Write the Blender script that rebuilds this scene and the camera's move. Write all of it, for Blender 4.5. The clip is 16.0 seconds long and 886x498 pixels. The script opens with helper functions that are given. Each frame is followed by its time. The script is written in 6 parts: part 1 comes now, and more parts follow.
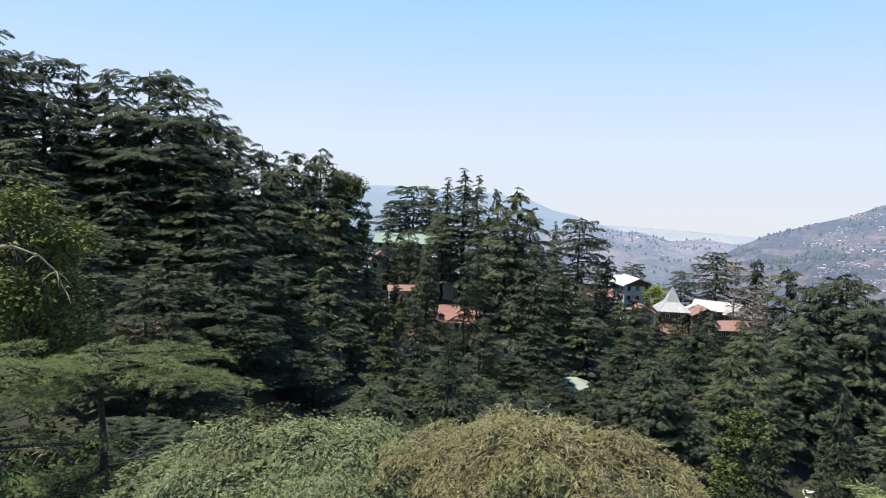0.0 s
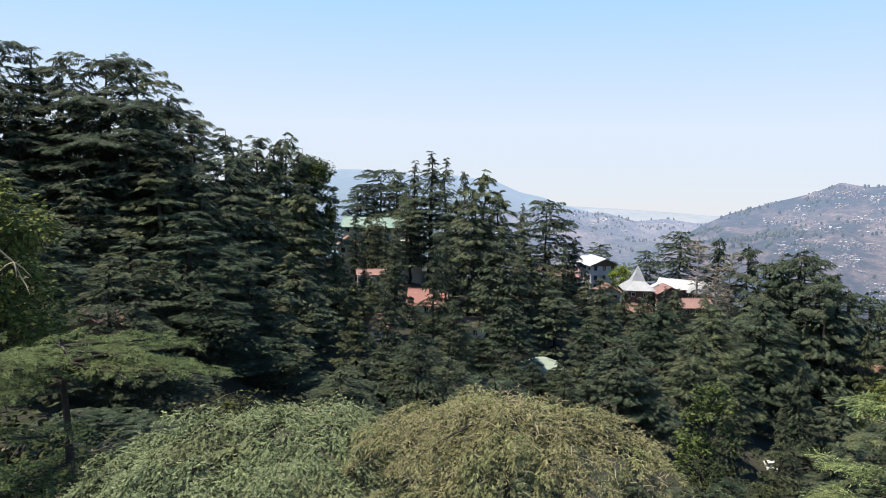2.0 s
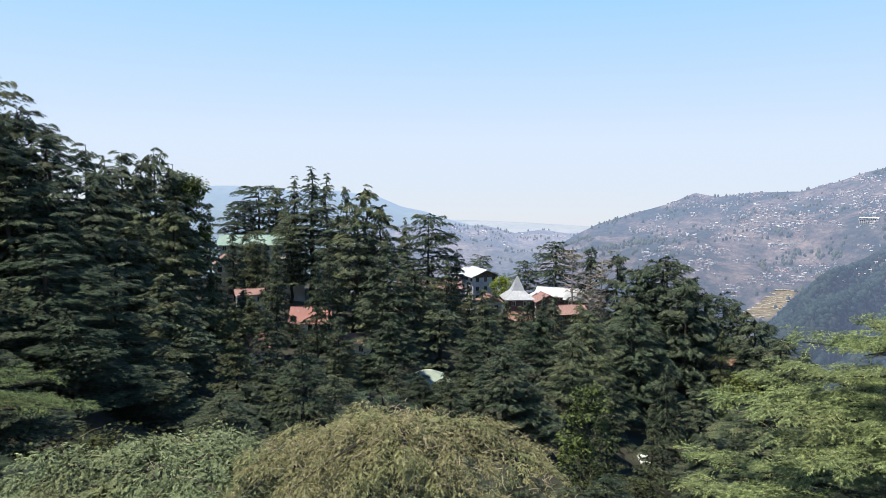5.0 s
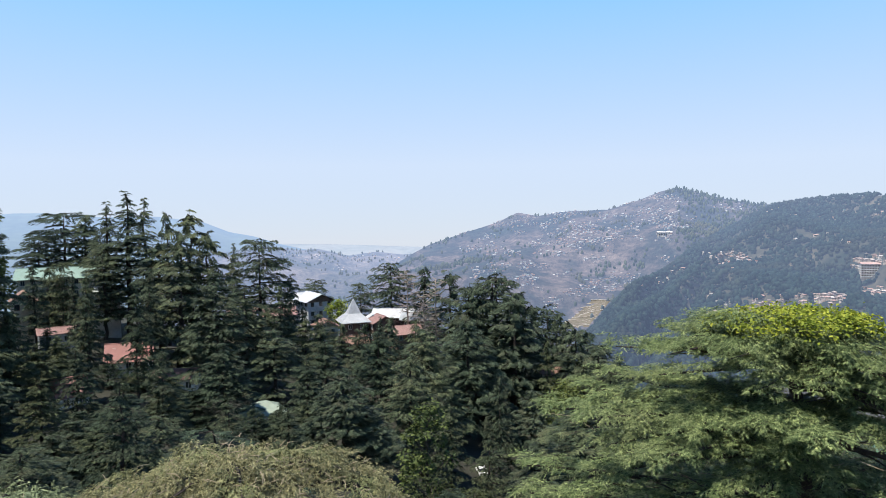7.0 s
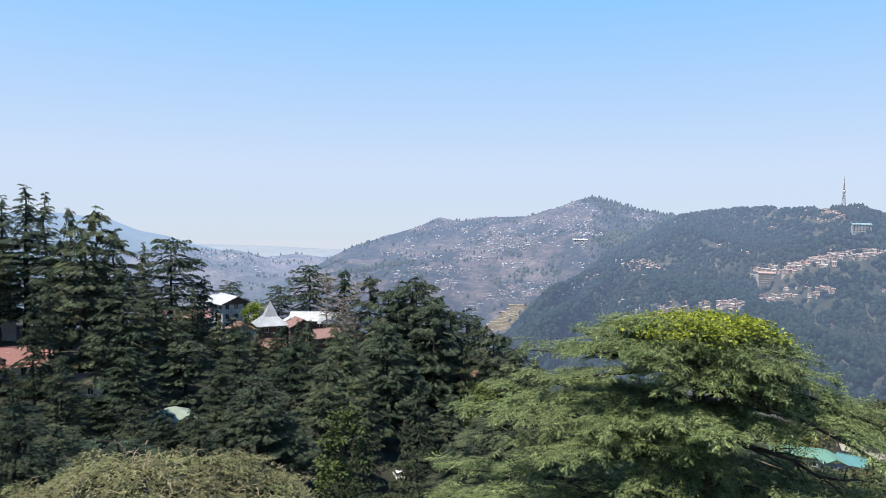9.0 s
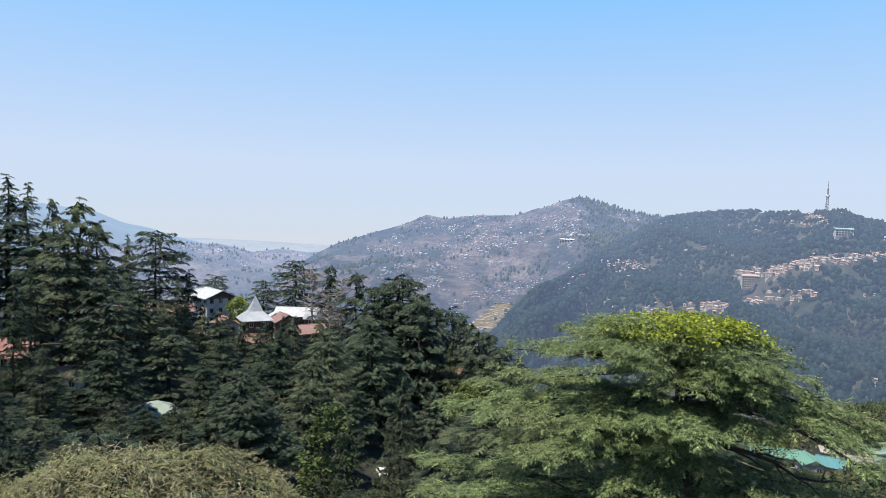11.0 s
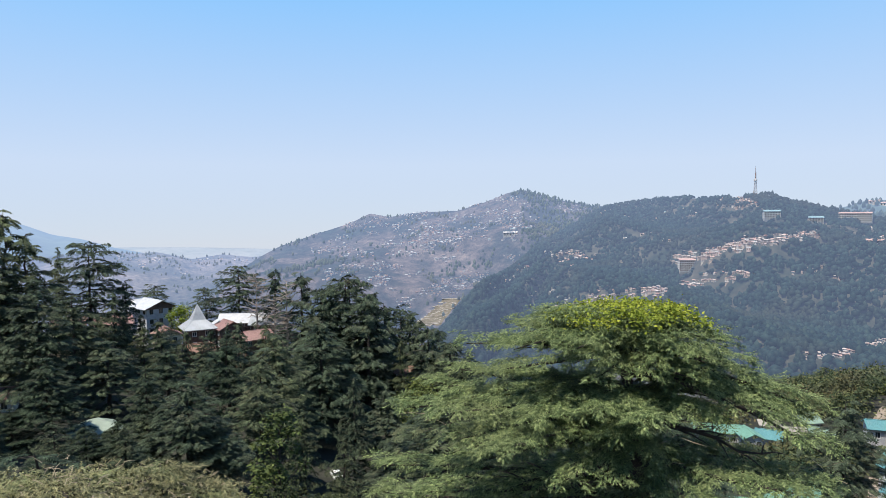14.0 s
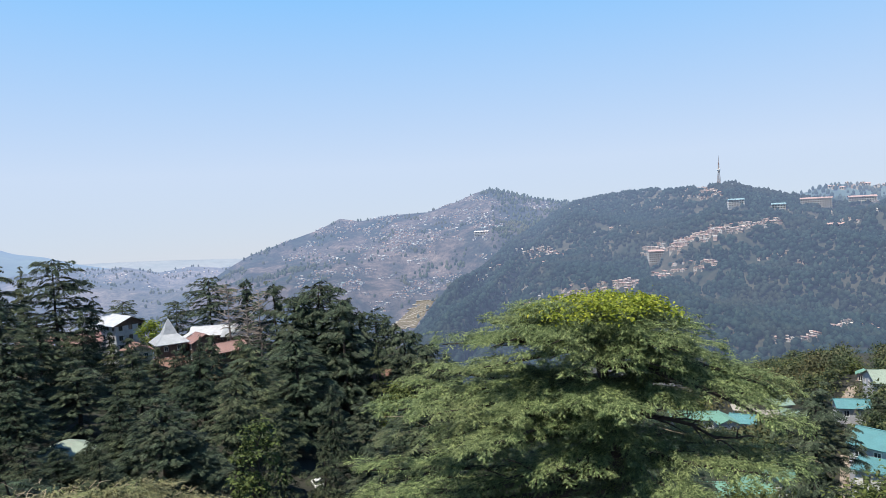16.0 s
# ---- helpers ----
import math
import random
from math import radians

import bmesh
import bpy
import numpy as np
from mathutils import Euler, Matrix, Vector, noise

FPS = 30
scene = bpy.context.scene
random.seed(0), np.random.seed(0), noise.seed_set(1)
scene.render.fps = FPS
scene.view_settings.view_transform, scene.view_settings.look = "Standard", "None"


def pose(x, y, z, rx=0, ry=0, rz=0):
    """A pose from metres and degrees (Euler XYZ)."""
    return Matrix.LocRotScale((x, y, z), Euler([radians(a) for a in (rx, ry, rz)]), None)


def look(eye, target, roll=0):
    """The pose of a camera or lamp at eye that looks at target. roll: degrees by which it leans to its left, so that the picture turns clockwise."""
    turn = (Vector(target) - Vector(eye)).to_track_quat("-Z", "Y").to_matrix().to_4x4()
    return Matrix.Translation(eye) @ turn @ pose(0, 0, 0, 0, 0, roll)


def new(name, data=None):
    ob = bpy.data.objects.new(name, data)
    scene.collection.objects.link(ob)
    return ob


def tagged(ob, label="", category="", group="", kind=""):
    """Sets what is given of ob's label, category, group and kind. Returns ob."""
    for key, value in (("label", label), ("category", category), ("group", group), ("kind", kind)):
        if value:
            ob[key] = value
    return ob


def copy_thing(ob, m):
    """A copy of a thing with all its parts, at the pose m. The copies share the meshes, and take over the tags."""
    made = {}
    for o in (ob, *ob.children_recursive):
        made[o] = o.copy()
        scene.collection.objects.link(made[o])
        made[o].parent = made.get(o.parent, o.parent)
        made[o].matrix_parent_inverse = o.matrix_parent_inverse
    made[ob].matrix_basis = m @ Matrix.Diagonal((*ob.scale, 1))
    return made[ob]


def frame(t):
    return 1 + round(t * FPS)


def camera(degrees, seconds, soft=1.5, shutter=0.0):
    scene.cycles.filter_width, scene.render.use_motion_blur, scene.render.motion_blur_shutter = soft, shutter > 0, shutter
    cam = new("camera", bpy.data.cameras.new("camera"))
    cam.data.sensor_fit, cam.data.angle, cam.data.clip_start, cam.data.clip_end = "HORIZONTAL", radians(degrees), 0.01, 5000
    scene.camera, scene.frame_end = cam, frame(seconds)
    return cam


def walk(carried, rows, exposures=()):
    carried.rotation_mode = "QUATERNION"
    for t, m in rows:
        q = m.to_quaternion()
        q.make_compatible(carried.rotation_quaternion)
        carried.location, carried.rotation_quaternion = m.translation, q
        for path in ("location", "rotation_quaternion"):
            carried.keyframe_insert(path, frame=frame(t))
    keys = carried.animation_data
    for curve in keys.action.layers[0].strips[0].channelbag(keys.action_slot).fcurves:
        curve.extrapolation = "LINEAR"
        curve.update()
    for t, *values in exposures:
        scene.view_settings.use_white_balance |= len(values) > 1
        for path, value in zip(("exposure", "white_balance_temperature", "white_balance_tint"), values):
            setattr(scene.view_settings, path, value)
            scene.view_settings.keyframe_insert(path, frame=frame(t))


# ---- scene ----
cam = camera(66.76, 16.0, soft=0.75)
EYE = (0, 0, 300)
# seconds, yaw, pitch, roll: the camera turns where it stands
PATH = [(0, 0.00, -5.00, -1.80), (0.5, -1.77, -3.70, -1.45), (1, -3.53, -4.73, -2.08), (1.5, -2.88, -5.90, -1.13), (2, -2.78, -6.36, -1.13), (2.5, -3.46, -5.39, -1.70), (3, -3.25, -5.01, -1.83), (3.2, -2.71, -5.37, -1.79), (5.3, -15.09, -5.19, 0.73), (5.5, -16.70, -6.63, 1.40), (6, -22.39, -5.37, 1.16), (6.5, -23.93, -3.49, 1.22), (7, -26.97, -3.08, 0.54), (7.5, -31.86, -3.28, -0.48), (8, -32.76, -3.37, -0.40), (8.2, -33.12, -2.94, -0.26), (10.3, -33.66, -2.57, -1.37), (10.5, -33.10, -2.32, -0.82), (11, -34.69, -2.92, -1.84), (11.5, -37.43, -2.33, -0.94), (12, -37.98, -2.61, -0.76), (12.5, -37.85, -3.14, -0.59), (13, -37.71, -3.51, -0.32), (13.5, -38.33, -4.30, 0.33), (14, -39.49, -3.11, 0.49), (14.5, -39.41, -3.22, 0.20), (15, -40.74, -2.57, 1.03), (15.5, -41.20, -2.94, 2.00), (16, -42.02, -3.06, 2.90)]
walk(cam, [(t, pose(*EYE, 90 + p, r, y)) for t, y, p, r in PATH], [(0, 0.68, 7150, 11), (3.2, 0.68, 7150, 11), (6.0, 0.61, 6800, 10), (8.2, 0.51, 6620, 9.5), (16, 0.45, 6620, 9.5)])

# ---- sky and sun ----
SUN_AZ, SUN_EL = -88, 67
world = bpy.data.worlds.new("sky")
scene.world = world
world.use_nodes = True
wn = world.node_tree.nodes
sky = wn.new("ShaderNodeTexSky")
sky.sky_type, sky.sun_disc = "NISHITA", False
sky.sun_elevation, sky.sun_rotation = radians(SUN_EL), radians(SUN_AZ)
sky.altitude, sky.air_density, sky.dust_density, sky.ozone_density = 500, 1.0, 0.0, 1.0
wn["Background"].inputs["Strength"].default_value = 0.11
# the terrace stands high, so the horizon lies a little below eye level
wtc, wmap = wn.new("ShaderNodeTexCoord"), wn.new("ShaderNodeMapping")
wmap.inputs["Location"].default_value = (0, 0, 0.045)
world.node_tree.links.new(wtc.outputs["Generated"], wmap.inputs["Vector"])
world.node_tree.links.new(wmap.outputs[0], sky.inputs["Vector"])
# haze: pale towards the horizon, blue overhead
wsep, wpos, wramp, wmix = wn.new("ShaderNodeSeparateXYZ"), wn.new("ShaderNodeMapRange"), wn.new("ShaderNodeValToRGB"), wn.new("ShaderNodeMix")
wpos.inputs["From Min"].default_value, wpos.inputs["From Max"].default_value = -0.1, 0.9
stops = wramp.color_ramp.elements
stops.new(0.25), stops.new(0.42), stops.new(0.7)
for stop, (p, c) in zip(stops, ((0.06, (0.52, 0.60, 0.74)), (0.17, (0.54, 0.65, 0.84)), (0.40, (0.25, 0.545, 0.95)), (0.65, (0.10, 0.26, 0.60)), (1.0, (0.06, 0.17, 0.45)))):
    stop.position, stop.color = p, (*c, 1)
wmix.data_type, wmix.inputs[0].default_value = "RGBA", 0.9
wgain = wn.new("ShaderNodeMix")
wgain.data_type, wgain.blend_type, wgain.inputs[0].default_value, wgain.inputs[7].default_value = "RGBA", "MULTIPLY", 1.0, (7.4, 7.4, 7.4, 1)
world.node_tree.links.new(wtc.outputs["Generated"], wsep.inputs[0])
world.node_tree.links.new(wsep.outputs["Z"], wpos.inputs["Value"])
world.node_tree.links.new(wpos.outputs[0], wramp.inputs[0])
world.node_tree.links.new(wramp.outputs[0], wgain.inputs[6])
world.node_tree.links.new(wgain.outputs[2], wmix.inputs[7])
world.node_tree.links.new(sky.outputs[0], wmix.inputs[6])
world.node_tree.links.new(wmix.outputs[2], wn["Background"].inputs["Color"])
sun = new("sun", bpy.data.lights.new("sun", "SUN"))
sun.data.energy, sun.data.angle, sun.data.color = 5.0, radians(0.5), (1.0, 0.95, 0.87)
_a, _e = radians(SUN_AZ), radians(SUN_EL)
sun.matrix_world = look((0, 0, 600), (-100 * math.sin(_a) * math.cos(_e), -100 * math.cos(_a) * math.cos(_e), 600 - 100 * math.sin(_e)))

# ---- materials ----
def material(name):
    m = bpy.data.materials.new(name)
    m.use_nodes = True
    nt = m.node_tree
    return m, nt, nt.nodes["Principled BSDF"]


def ramp(nt, fac, stops):
    r = nt.nodes.new("ShaderNodeValToRGB")
    e = r.color_ramp.elements
    while len(e) < len(stops):
        e.new(0.5)
    for k, (p, c) in enumerate(stops):
        e[k].position, e[k].color = p, (*c, 1)
    nt.links.new(fac, r.inputs[0])
    return r.outputs[0]


def noise_node(nt, scale, detail=4, coord="Object", rough=0.6):
    tc = nt.nodes.new("ShaderNodeTexCoord")
    n = nt.nodes.new("ShaderNodeTexNoise")
    n.inputs["Scale"].default_value, n.inputs["Detail"].default_value, n.inputs["Roughness"].default_value = scale, detail, rough
    nt.links.new(tc.outputs[coord], n.inputs["Vector"])
    return n.outputs["Fac"]


def blend(nt, kind, fac, a, b):
    x = nt.nodes.new("ShaderNodeMix")
    x.data_type, x.blend_type = "RGBA", kind
    for sock, v in ((x.inputs[0], fac), (x.inputs[6], a), (x.inputs[7], b)):
        if isinstance(v, (int, float)):
            sock.default_value = v
        elif isinstance(v, tuple):
            sock.default_value = (*v, 1)
        else:
            nt.links.new(v, sock)
    return x.outputs[2]


def bump(nt, bsdf, height, strength=0.4, dist=0.1):
    b = nt.nodes.new("ShaderNodeBump")
    b.inputs["Strength"].default_value, b.inputs["Distance"].default_value = strength, dist
    nt.links.new(height, b.inputs["Height"])
    nt.links.new(b.outputs[0], bsdf.inputs["Normal"])


HAZE_BLUE = (0.43, 0.58, 0.94)


def haze_emission(nt, b, amount):
    """Paints haze on a distant backdrop as a blue emission that grows with distance."""
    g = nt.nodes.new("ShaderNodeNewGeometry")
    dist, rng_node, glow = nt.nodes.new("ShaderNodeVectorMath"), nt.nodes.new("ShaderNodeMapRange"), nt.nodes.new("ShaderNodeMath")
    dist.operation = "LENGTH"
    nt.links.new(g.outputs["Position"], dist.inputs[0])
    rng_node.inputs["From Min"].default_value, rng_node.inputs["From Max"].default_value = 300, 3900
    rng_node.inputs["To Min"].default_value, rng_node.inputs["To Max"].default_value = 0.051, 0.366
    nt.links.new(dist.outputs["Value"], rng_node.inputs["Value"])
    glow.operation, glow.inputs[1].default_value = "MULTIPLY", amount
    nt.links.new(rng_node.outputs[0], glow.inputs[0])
    b.inputs["Emission Color"].default_value = (*HAZE_BLUE, 1)
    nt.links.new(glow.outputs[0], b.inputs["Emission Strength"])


def foliage(name, dark, mid, light, patch, scale=0.25, see=0.18, haze_glow=0.0, low=(0.78, 0.84, 0.8), high=(1.22, 1.12, 0.92), needles=0):
    """Needles or leaves: each spray has a tone of its own, with larger patches of another hue."""
    m, nt, b = material(name)
    g = nt.nodes.new("ShaderNodeNewGeometry")
    c = ramp(nt, g.outputs["Random Per Island"], [(0, dark), (0.5, mid), (1, light)])
    n = noise_node(nt, scale, 3)
    f = ramp(nt, n, [(0.5, (0, 0, 0)), (0.72, (0.8, 0.8, 0.8))])
    c = blend(nt, "MIX", f, c, patch)
    o = nt.nodes.new("ShaderNodeObjectInfo")
    v = ramp(nt, o.outputs["Random"], [(0, low), (0.5, (1, 1, 1)), (1, high)])
    c = blend(nt, "MULTIPLY", 1.0, c, v)
    if needles:
        fine = noise_node(nt, needles, 3, rough=0.7)
        c = blend(nt, "MULTIPLY", 1.0, c, ramp(nt, fine, [(0.32, (0.42, 0.44, 0.43)), (0.5, (0.93, 0.93, 0.93)), (0.67, (1.5, 1.46, 1.36))]))
        bump(nt, b, fine, 0.9, 1.2 / needles)
    nt.links.new(c, b.inputs["Base Color"])
    b.inputs["Roughness"].default_value = 0.6
    b.inputs["Specular IOR Level"].default_value = 0.08
    # far woods only: haze painted as emission
    if haze_glow:
        haze_emission(nt, b, haze_glow)
    t = nt.nodes.new("ShaderNodeBsdfTranslucent")
    nt.links.new(c, t.inputs["Color"])
    x = nt.nodes.new("ShaderNodeMixShader")
    x.inputs[0].default_value = see
    nt.links.new(b.outputs[0], x.inputs[1])
    nt.links.new(t.outputs[0], x.inputs[2])
    nt.links.new(x.outputs[0], nt.nodes["Material Output"].inputs[0])
    return m


def surface(name, stops, scale, rough=0.8, fine=8.0, metal=0.0, relief=0.3, dist=0.05, coord="Object"):
    """A weathered surface: stains at a large scale, grain at a small one."""
    m, nt, b = material(name)
    n1, n2 = noise_node(nt, scale, 5, coord), noise_node(nt, scale * fine, 6, coord)
    c = ramp(nt, n1, stops)
    grain = ramp(nt, n2, [(0.3, (0.72, 0.72, 0.72)), (0.7, (1.15, 1.15, 1.15))])
    nt.links.new(blend(nt, "MULTIPLY", 0.8, c, grain), b.inputs["Base Color"])
    b.inputs["Roughness"].default_value, b.inputs["Metallic"].default_value = rough, metal
    if relief:
        bump(nt, b, n2, relief, dist)
    return m


def distance(name, stops, scale, glow, strength, fine=6.0, scrub=False, ribs=0):
    """A far slope of the backdrop."""
    m = surface(name, stops, scale, 0.95, fine, relief=0.9 if ribs else 0, dist=ribs)
    b = m.node_tree.nodes["Principled BSDF"]
    # haze painted as emission: fixed on the last ridge, by distance elsewhere
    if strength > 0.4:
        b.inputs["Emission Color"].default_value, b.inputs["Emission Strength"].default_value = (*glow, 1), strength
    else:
        haze_emission(m.node_tree, b, 1.45)
    b.inputs["Specular IOR Level"].default_value = 0
    if scrub:
        nt = m.node_tree
        spots = ramp(nt, noise_node(nt, 0.055, 8, rough=0.75), [(0.40, (0.42, 0.46, 0.43)), (0.52, (0.9, 0.9, 0.9)), (0.66, (1.5, 1.45, 1.4))])
        old = b.inputs["Base Color"].links[0].from_socket
        nt.links.new(blend(nt, "MULTIPLY", 1.0, old, spots), b.inputs["Base Color"])
    return m


def roofing(name, colour, worn, ribs=3.0, rough=0.45, metal=0.3):
    """Ribbed sheet metal with rust and fading."""
    m, nt, b = material(name)
    tc = nt.nodes.new("ShaderNodeTexCoord")
    w = nt.nodes.new("ShaderNodeTexWave")
    w.bands_direction, w.inputs["Scale"].default_value, w.inputs["Distortion"].default_value = "X", ribs, 0.3
    nt.links.new(tc.outputs["Object"], w.inputs["Vector"])
    n = noise_node(nt, 0.7, 6)
    c = ramp(nt, n, [(0.35, colour), (0.62, tuple(0.85 * a for a in colour)), (0.75, worn)])
    nt.links.new(c, b.inputs["Base Color"])
    b.inputs["Roughness"].default_value, b.inputs["Metallic"].default_value = rough, metal
    bump(nt, b, w.outputs["Fac"], 0.5, 0.05)
    return m


# needle greens with extra blue mixed in to imitate haze over the slope
M_DEODAR = foliage("deodar_needles", (0.022, 0.033, 0.021), (0.056, 0.076, 0.050), (0.108, 0.136, 0.085), (0.087, 0.088, 0.058), 0.25, 0.05, 0.0, (0.60, 0.68, 0.66), (1.25, 1.15, 0.92), needles=2.6)
M_NEAR = foliage("near_needles", (0.050, 0.080, 0.033), (0.160, 0.212, 0.088), (0.320, 0.385, 0.165), (0.198, 0.226, 0.100), 0.5, 0.1, 0.0, (1, 1, 1), (1, 1, 1), needles=9)
M_LEFT = foliage("shaded_needles", (0.064, 0.095, 0.040), (0.108, 0.150, 0.062), (0.170, 0.215, 0.090), (0.125, 0.140, 0.062), 0.5, 0.1, 0.0, (1, 1, 1), (1, 1, 1), needles=8)
M_GREY = foliage("grey_green_needles", (0.110, 0.140, 0.070), (0.170, 0.212, 0.110), (0.255, 0.300, 0.168), (0.185, 0.190, 0.098), 0.6, 0.1, 0.0, (1, 1, 1), (1, 1, 1), needles=10)
M_TAN = foliage("olive_needles", (0.135, 0.128, 0.064), (0.212, 0.202, 0.102), (0.305, 0.288, 0.158), (0.195, 0.236, 0.102), 0.7, 0.1, 0.0, (1, 1, 1), (1, 1, 1), needles=11)
M_BROAD = foliage("broad_leaves", (0.038, 0.056, 0.022), (0.08, 0.105, 0.035), (0.145, 0.175, 0.058), (0.10, 0.12, 0.035), 0.3)
M_VALLEY = foliage("valley_leaves", (0.032, 0.048, 0.026), (0.060, 0.080, 0.042), (0.105, 0.122, 0.064), (0.125, 0.100, 0.062), 0.06, low=(0.55, 0.62, 0.55), high=(1.55, 1.35, 1.1))
# leaf colour darkened to stand in for deep shade among the cedars
M_SHADE_LEAF = foliage("shade_dark_leaves", (0.015, 0.020, 0.008), (0.034, 0.042, 0.017), (0.07, 0.078, 0.030), (0.05, 0.055, 0.024), 0.3, 0.08)
M_LIME = foliage("lime_leaves", (0.10, 0.135, 0.018), (0.21, 0.26, 0.035), (0.38, 0.41, 0.07), (0.14, 0.20, 0.04), 1.0, 0.3)
# forest hill: leaf colour shifted blue and a glow added to imitate haze
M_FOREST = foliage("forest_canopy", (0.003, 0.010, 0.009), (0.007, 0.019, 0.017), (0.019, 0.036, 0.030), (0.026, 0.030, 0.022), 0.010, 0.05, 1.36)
# scattered far trees, with haze painted as glow
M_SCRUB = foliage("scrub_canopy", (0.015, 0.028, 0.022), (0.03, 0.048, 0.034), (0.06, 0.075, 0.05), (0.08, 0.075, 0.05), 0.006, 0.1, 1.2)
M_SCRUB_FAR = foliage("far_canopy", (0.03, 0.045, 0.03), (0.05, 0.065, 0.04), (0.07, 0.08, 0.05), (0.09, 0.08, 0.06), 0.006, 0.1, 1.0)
M_BARK = surface("bark", [(0.3, (0.022, 0.017, 0.014)), (0.7, (0.065, 0.05, 0.04))], 2.0, 0.95, 6, relief=0.9)
M_DEADWOOD = surface("bare_wood", [(0.3, (0.20, 0.16, 0.13)), (0.7, (0.34, 0.29, 0.25))], 2.0, 0.9, 6, relief=0.5)
M_TWIG = surface("twig", [(0.3, (0.22, 0.17, 0.11)), (0.7, (0.40, 0.33, 0.23))], 3.0, 0.9, 6, relief=0.2)
M_GROUND = surface("forest_floor", [(0.3, (0.012, 0.014, 0.008)), (0.5, (0.022, 0.023, 0.013)), (0.7, (0.05, 0.043, 0.028))], 0.05, 0.95, 14, relief=0.5, dist=0.3)
M_EARTH = surface("pale_earth", [(0.3, (0.22, 0.17, 0.125)), (0.7, (0.36, 0.30, 0.24))], 0.4, 0.95, 8, relief=0.4)

# ---- large forms: the ground and the hills ----
def polar(az, r, z):
    return Vector((r * math.sin(radians(az)), r * math.cos(radians(az)), EYE[2] + z))


def lerp(table, x):
    for (a, va), (b, vb) in zip(table, table[1:]):
        if x <= b:
            k = min(max((x - a) / (b - a), 0), 1)
            return va + (vb - va) * k
    return table[-1][1]


RINGS = (0, 25, 60, 110, 160, 230, 300, 450, 700, 1100, 3000)
GROUND = [
    (-60, (-14, -14, -10, -4, 0, 0, -10, -80, -160, -250, -345)),
    (-30, (-16, -16, -14, -14, -12, -14, -30, -120, -200, -250, -345)),
    (-10, (-18, -18, -24, -30, -30, -26, -60, -150, -220, -250, -345)),
    (5, (-19, -20, -28, -33, -34, -34, -80, -170, -230, -250, -345)),
    (20, (-20, -21, -33, -40, -42, -42, -90, -190, -240, -250, -345)),
    (32, (-20, -22, -36, -48, -52, -62, -105, -200, -240, -250, -345)),
    (45, (-20, -22, -34, -48, -56, -75, -110, -190, -225, -250, -345)),
    (60, (-20, -22, -33, -48, -53, -60, -75, -110, -170, -250, -345)),
    (76, (-20, -22, -33, -47, -50, -54, -62, -90, -150, -250, -345)),
]


def height(az, r):
    """The ground's height against the eye, by bearing and distance."""
    def along(zs):
        return lerp(list(zip(RINGS, zs)), r)
    if -60 <= az <= 76:
        k = lerp([(a, i) for i, (a, _) in enumerate(GROUND)], az)
        i = min(int(k), len(GROUND) - 2)
        z = along(GROUND[i][1]) * (1 - k + i) + along(GROUND[i + 1][1]) * (k - i)
    else:
        k = ((az - 76) % 360) / 224
        z = along(GROUND[-1][1]) * (1 - k) + along(GROUND[0][1]) * k
    x, y = r * math.sin(radians(az)), r * math.cos(radians(az))
    return z + min(r / 60, 1) * 1.6 * noise.noise((x / 22, y / 22, 3)) + 0.3 * noise.noise((x / 4, y / 4, 7))


def mesh_object(name, verts, faces, mat, parent=None, label="", smooth=False):
    me = bpy.data.meshes.new(name)
    me.from_pydata(verts, [], faces)
    me.materials.append(mat)
    if smooth:
        me.polygons.foreach_set("use_smooth", [True] * len(me.polygons))
    me.update()
    ob = new(name, me)
    ob.parent = parent
    if label:
        ob["label"] = label
    return ob


def grid_faces(nu, nv, closed=False):
    """Faces of a grid of nu columns with nv points each."""
    out = []
    for i in range(nu if closed else nu - 1):
        j = (i + 1) % nu
        out += [(i * nv + k, j * nv + k, j * nv + k + 1, i * nv + k + 1) for k in range(nv - 1)]
    return out


def build_ground():
    radii = [0.5, 1] + [2 * 1.075 ** k for k in range(86)] + [1200, 1600, 2200, 3000, 4000, 4900]
    radii = [r for r in radii if r < 1100] + [1100, 1300, 1600, 2200, 3000, 4000, 4900]
    cols = [-180 + 1.5 * k for k in range(240)]
    vs = [polar(a, r, height(a, r)) for a in cols for r in radii]
    n = len(radii)
    cap = [(k * n, len(vs), (k + 1) % len(cols) * n) for k in range(len(cols))]
    vs.append(Vector((0.13, 0.07, EYE[2] - 19)))
    tagged(mesh_object("ground", vs, grid_faces(len(cols), n, True) + cap, M_GROUND, smooth=True), "forested hillside ground with needle litter and bare earth", "ground", kind="structure")


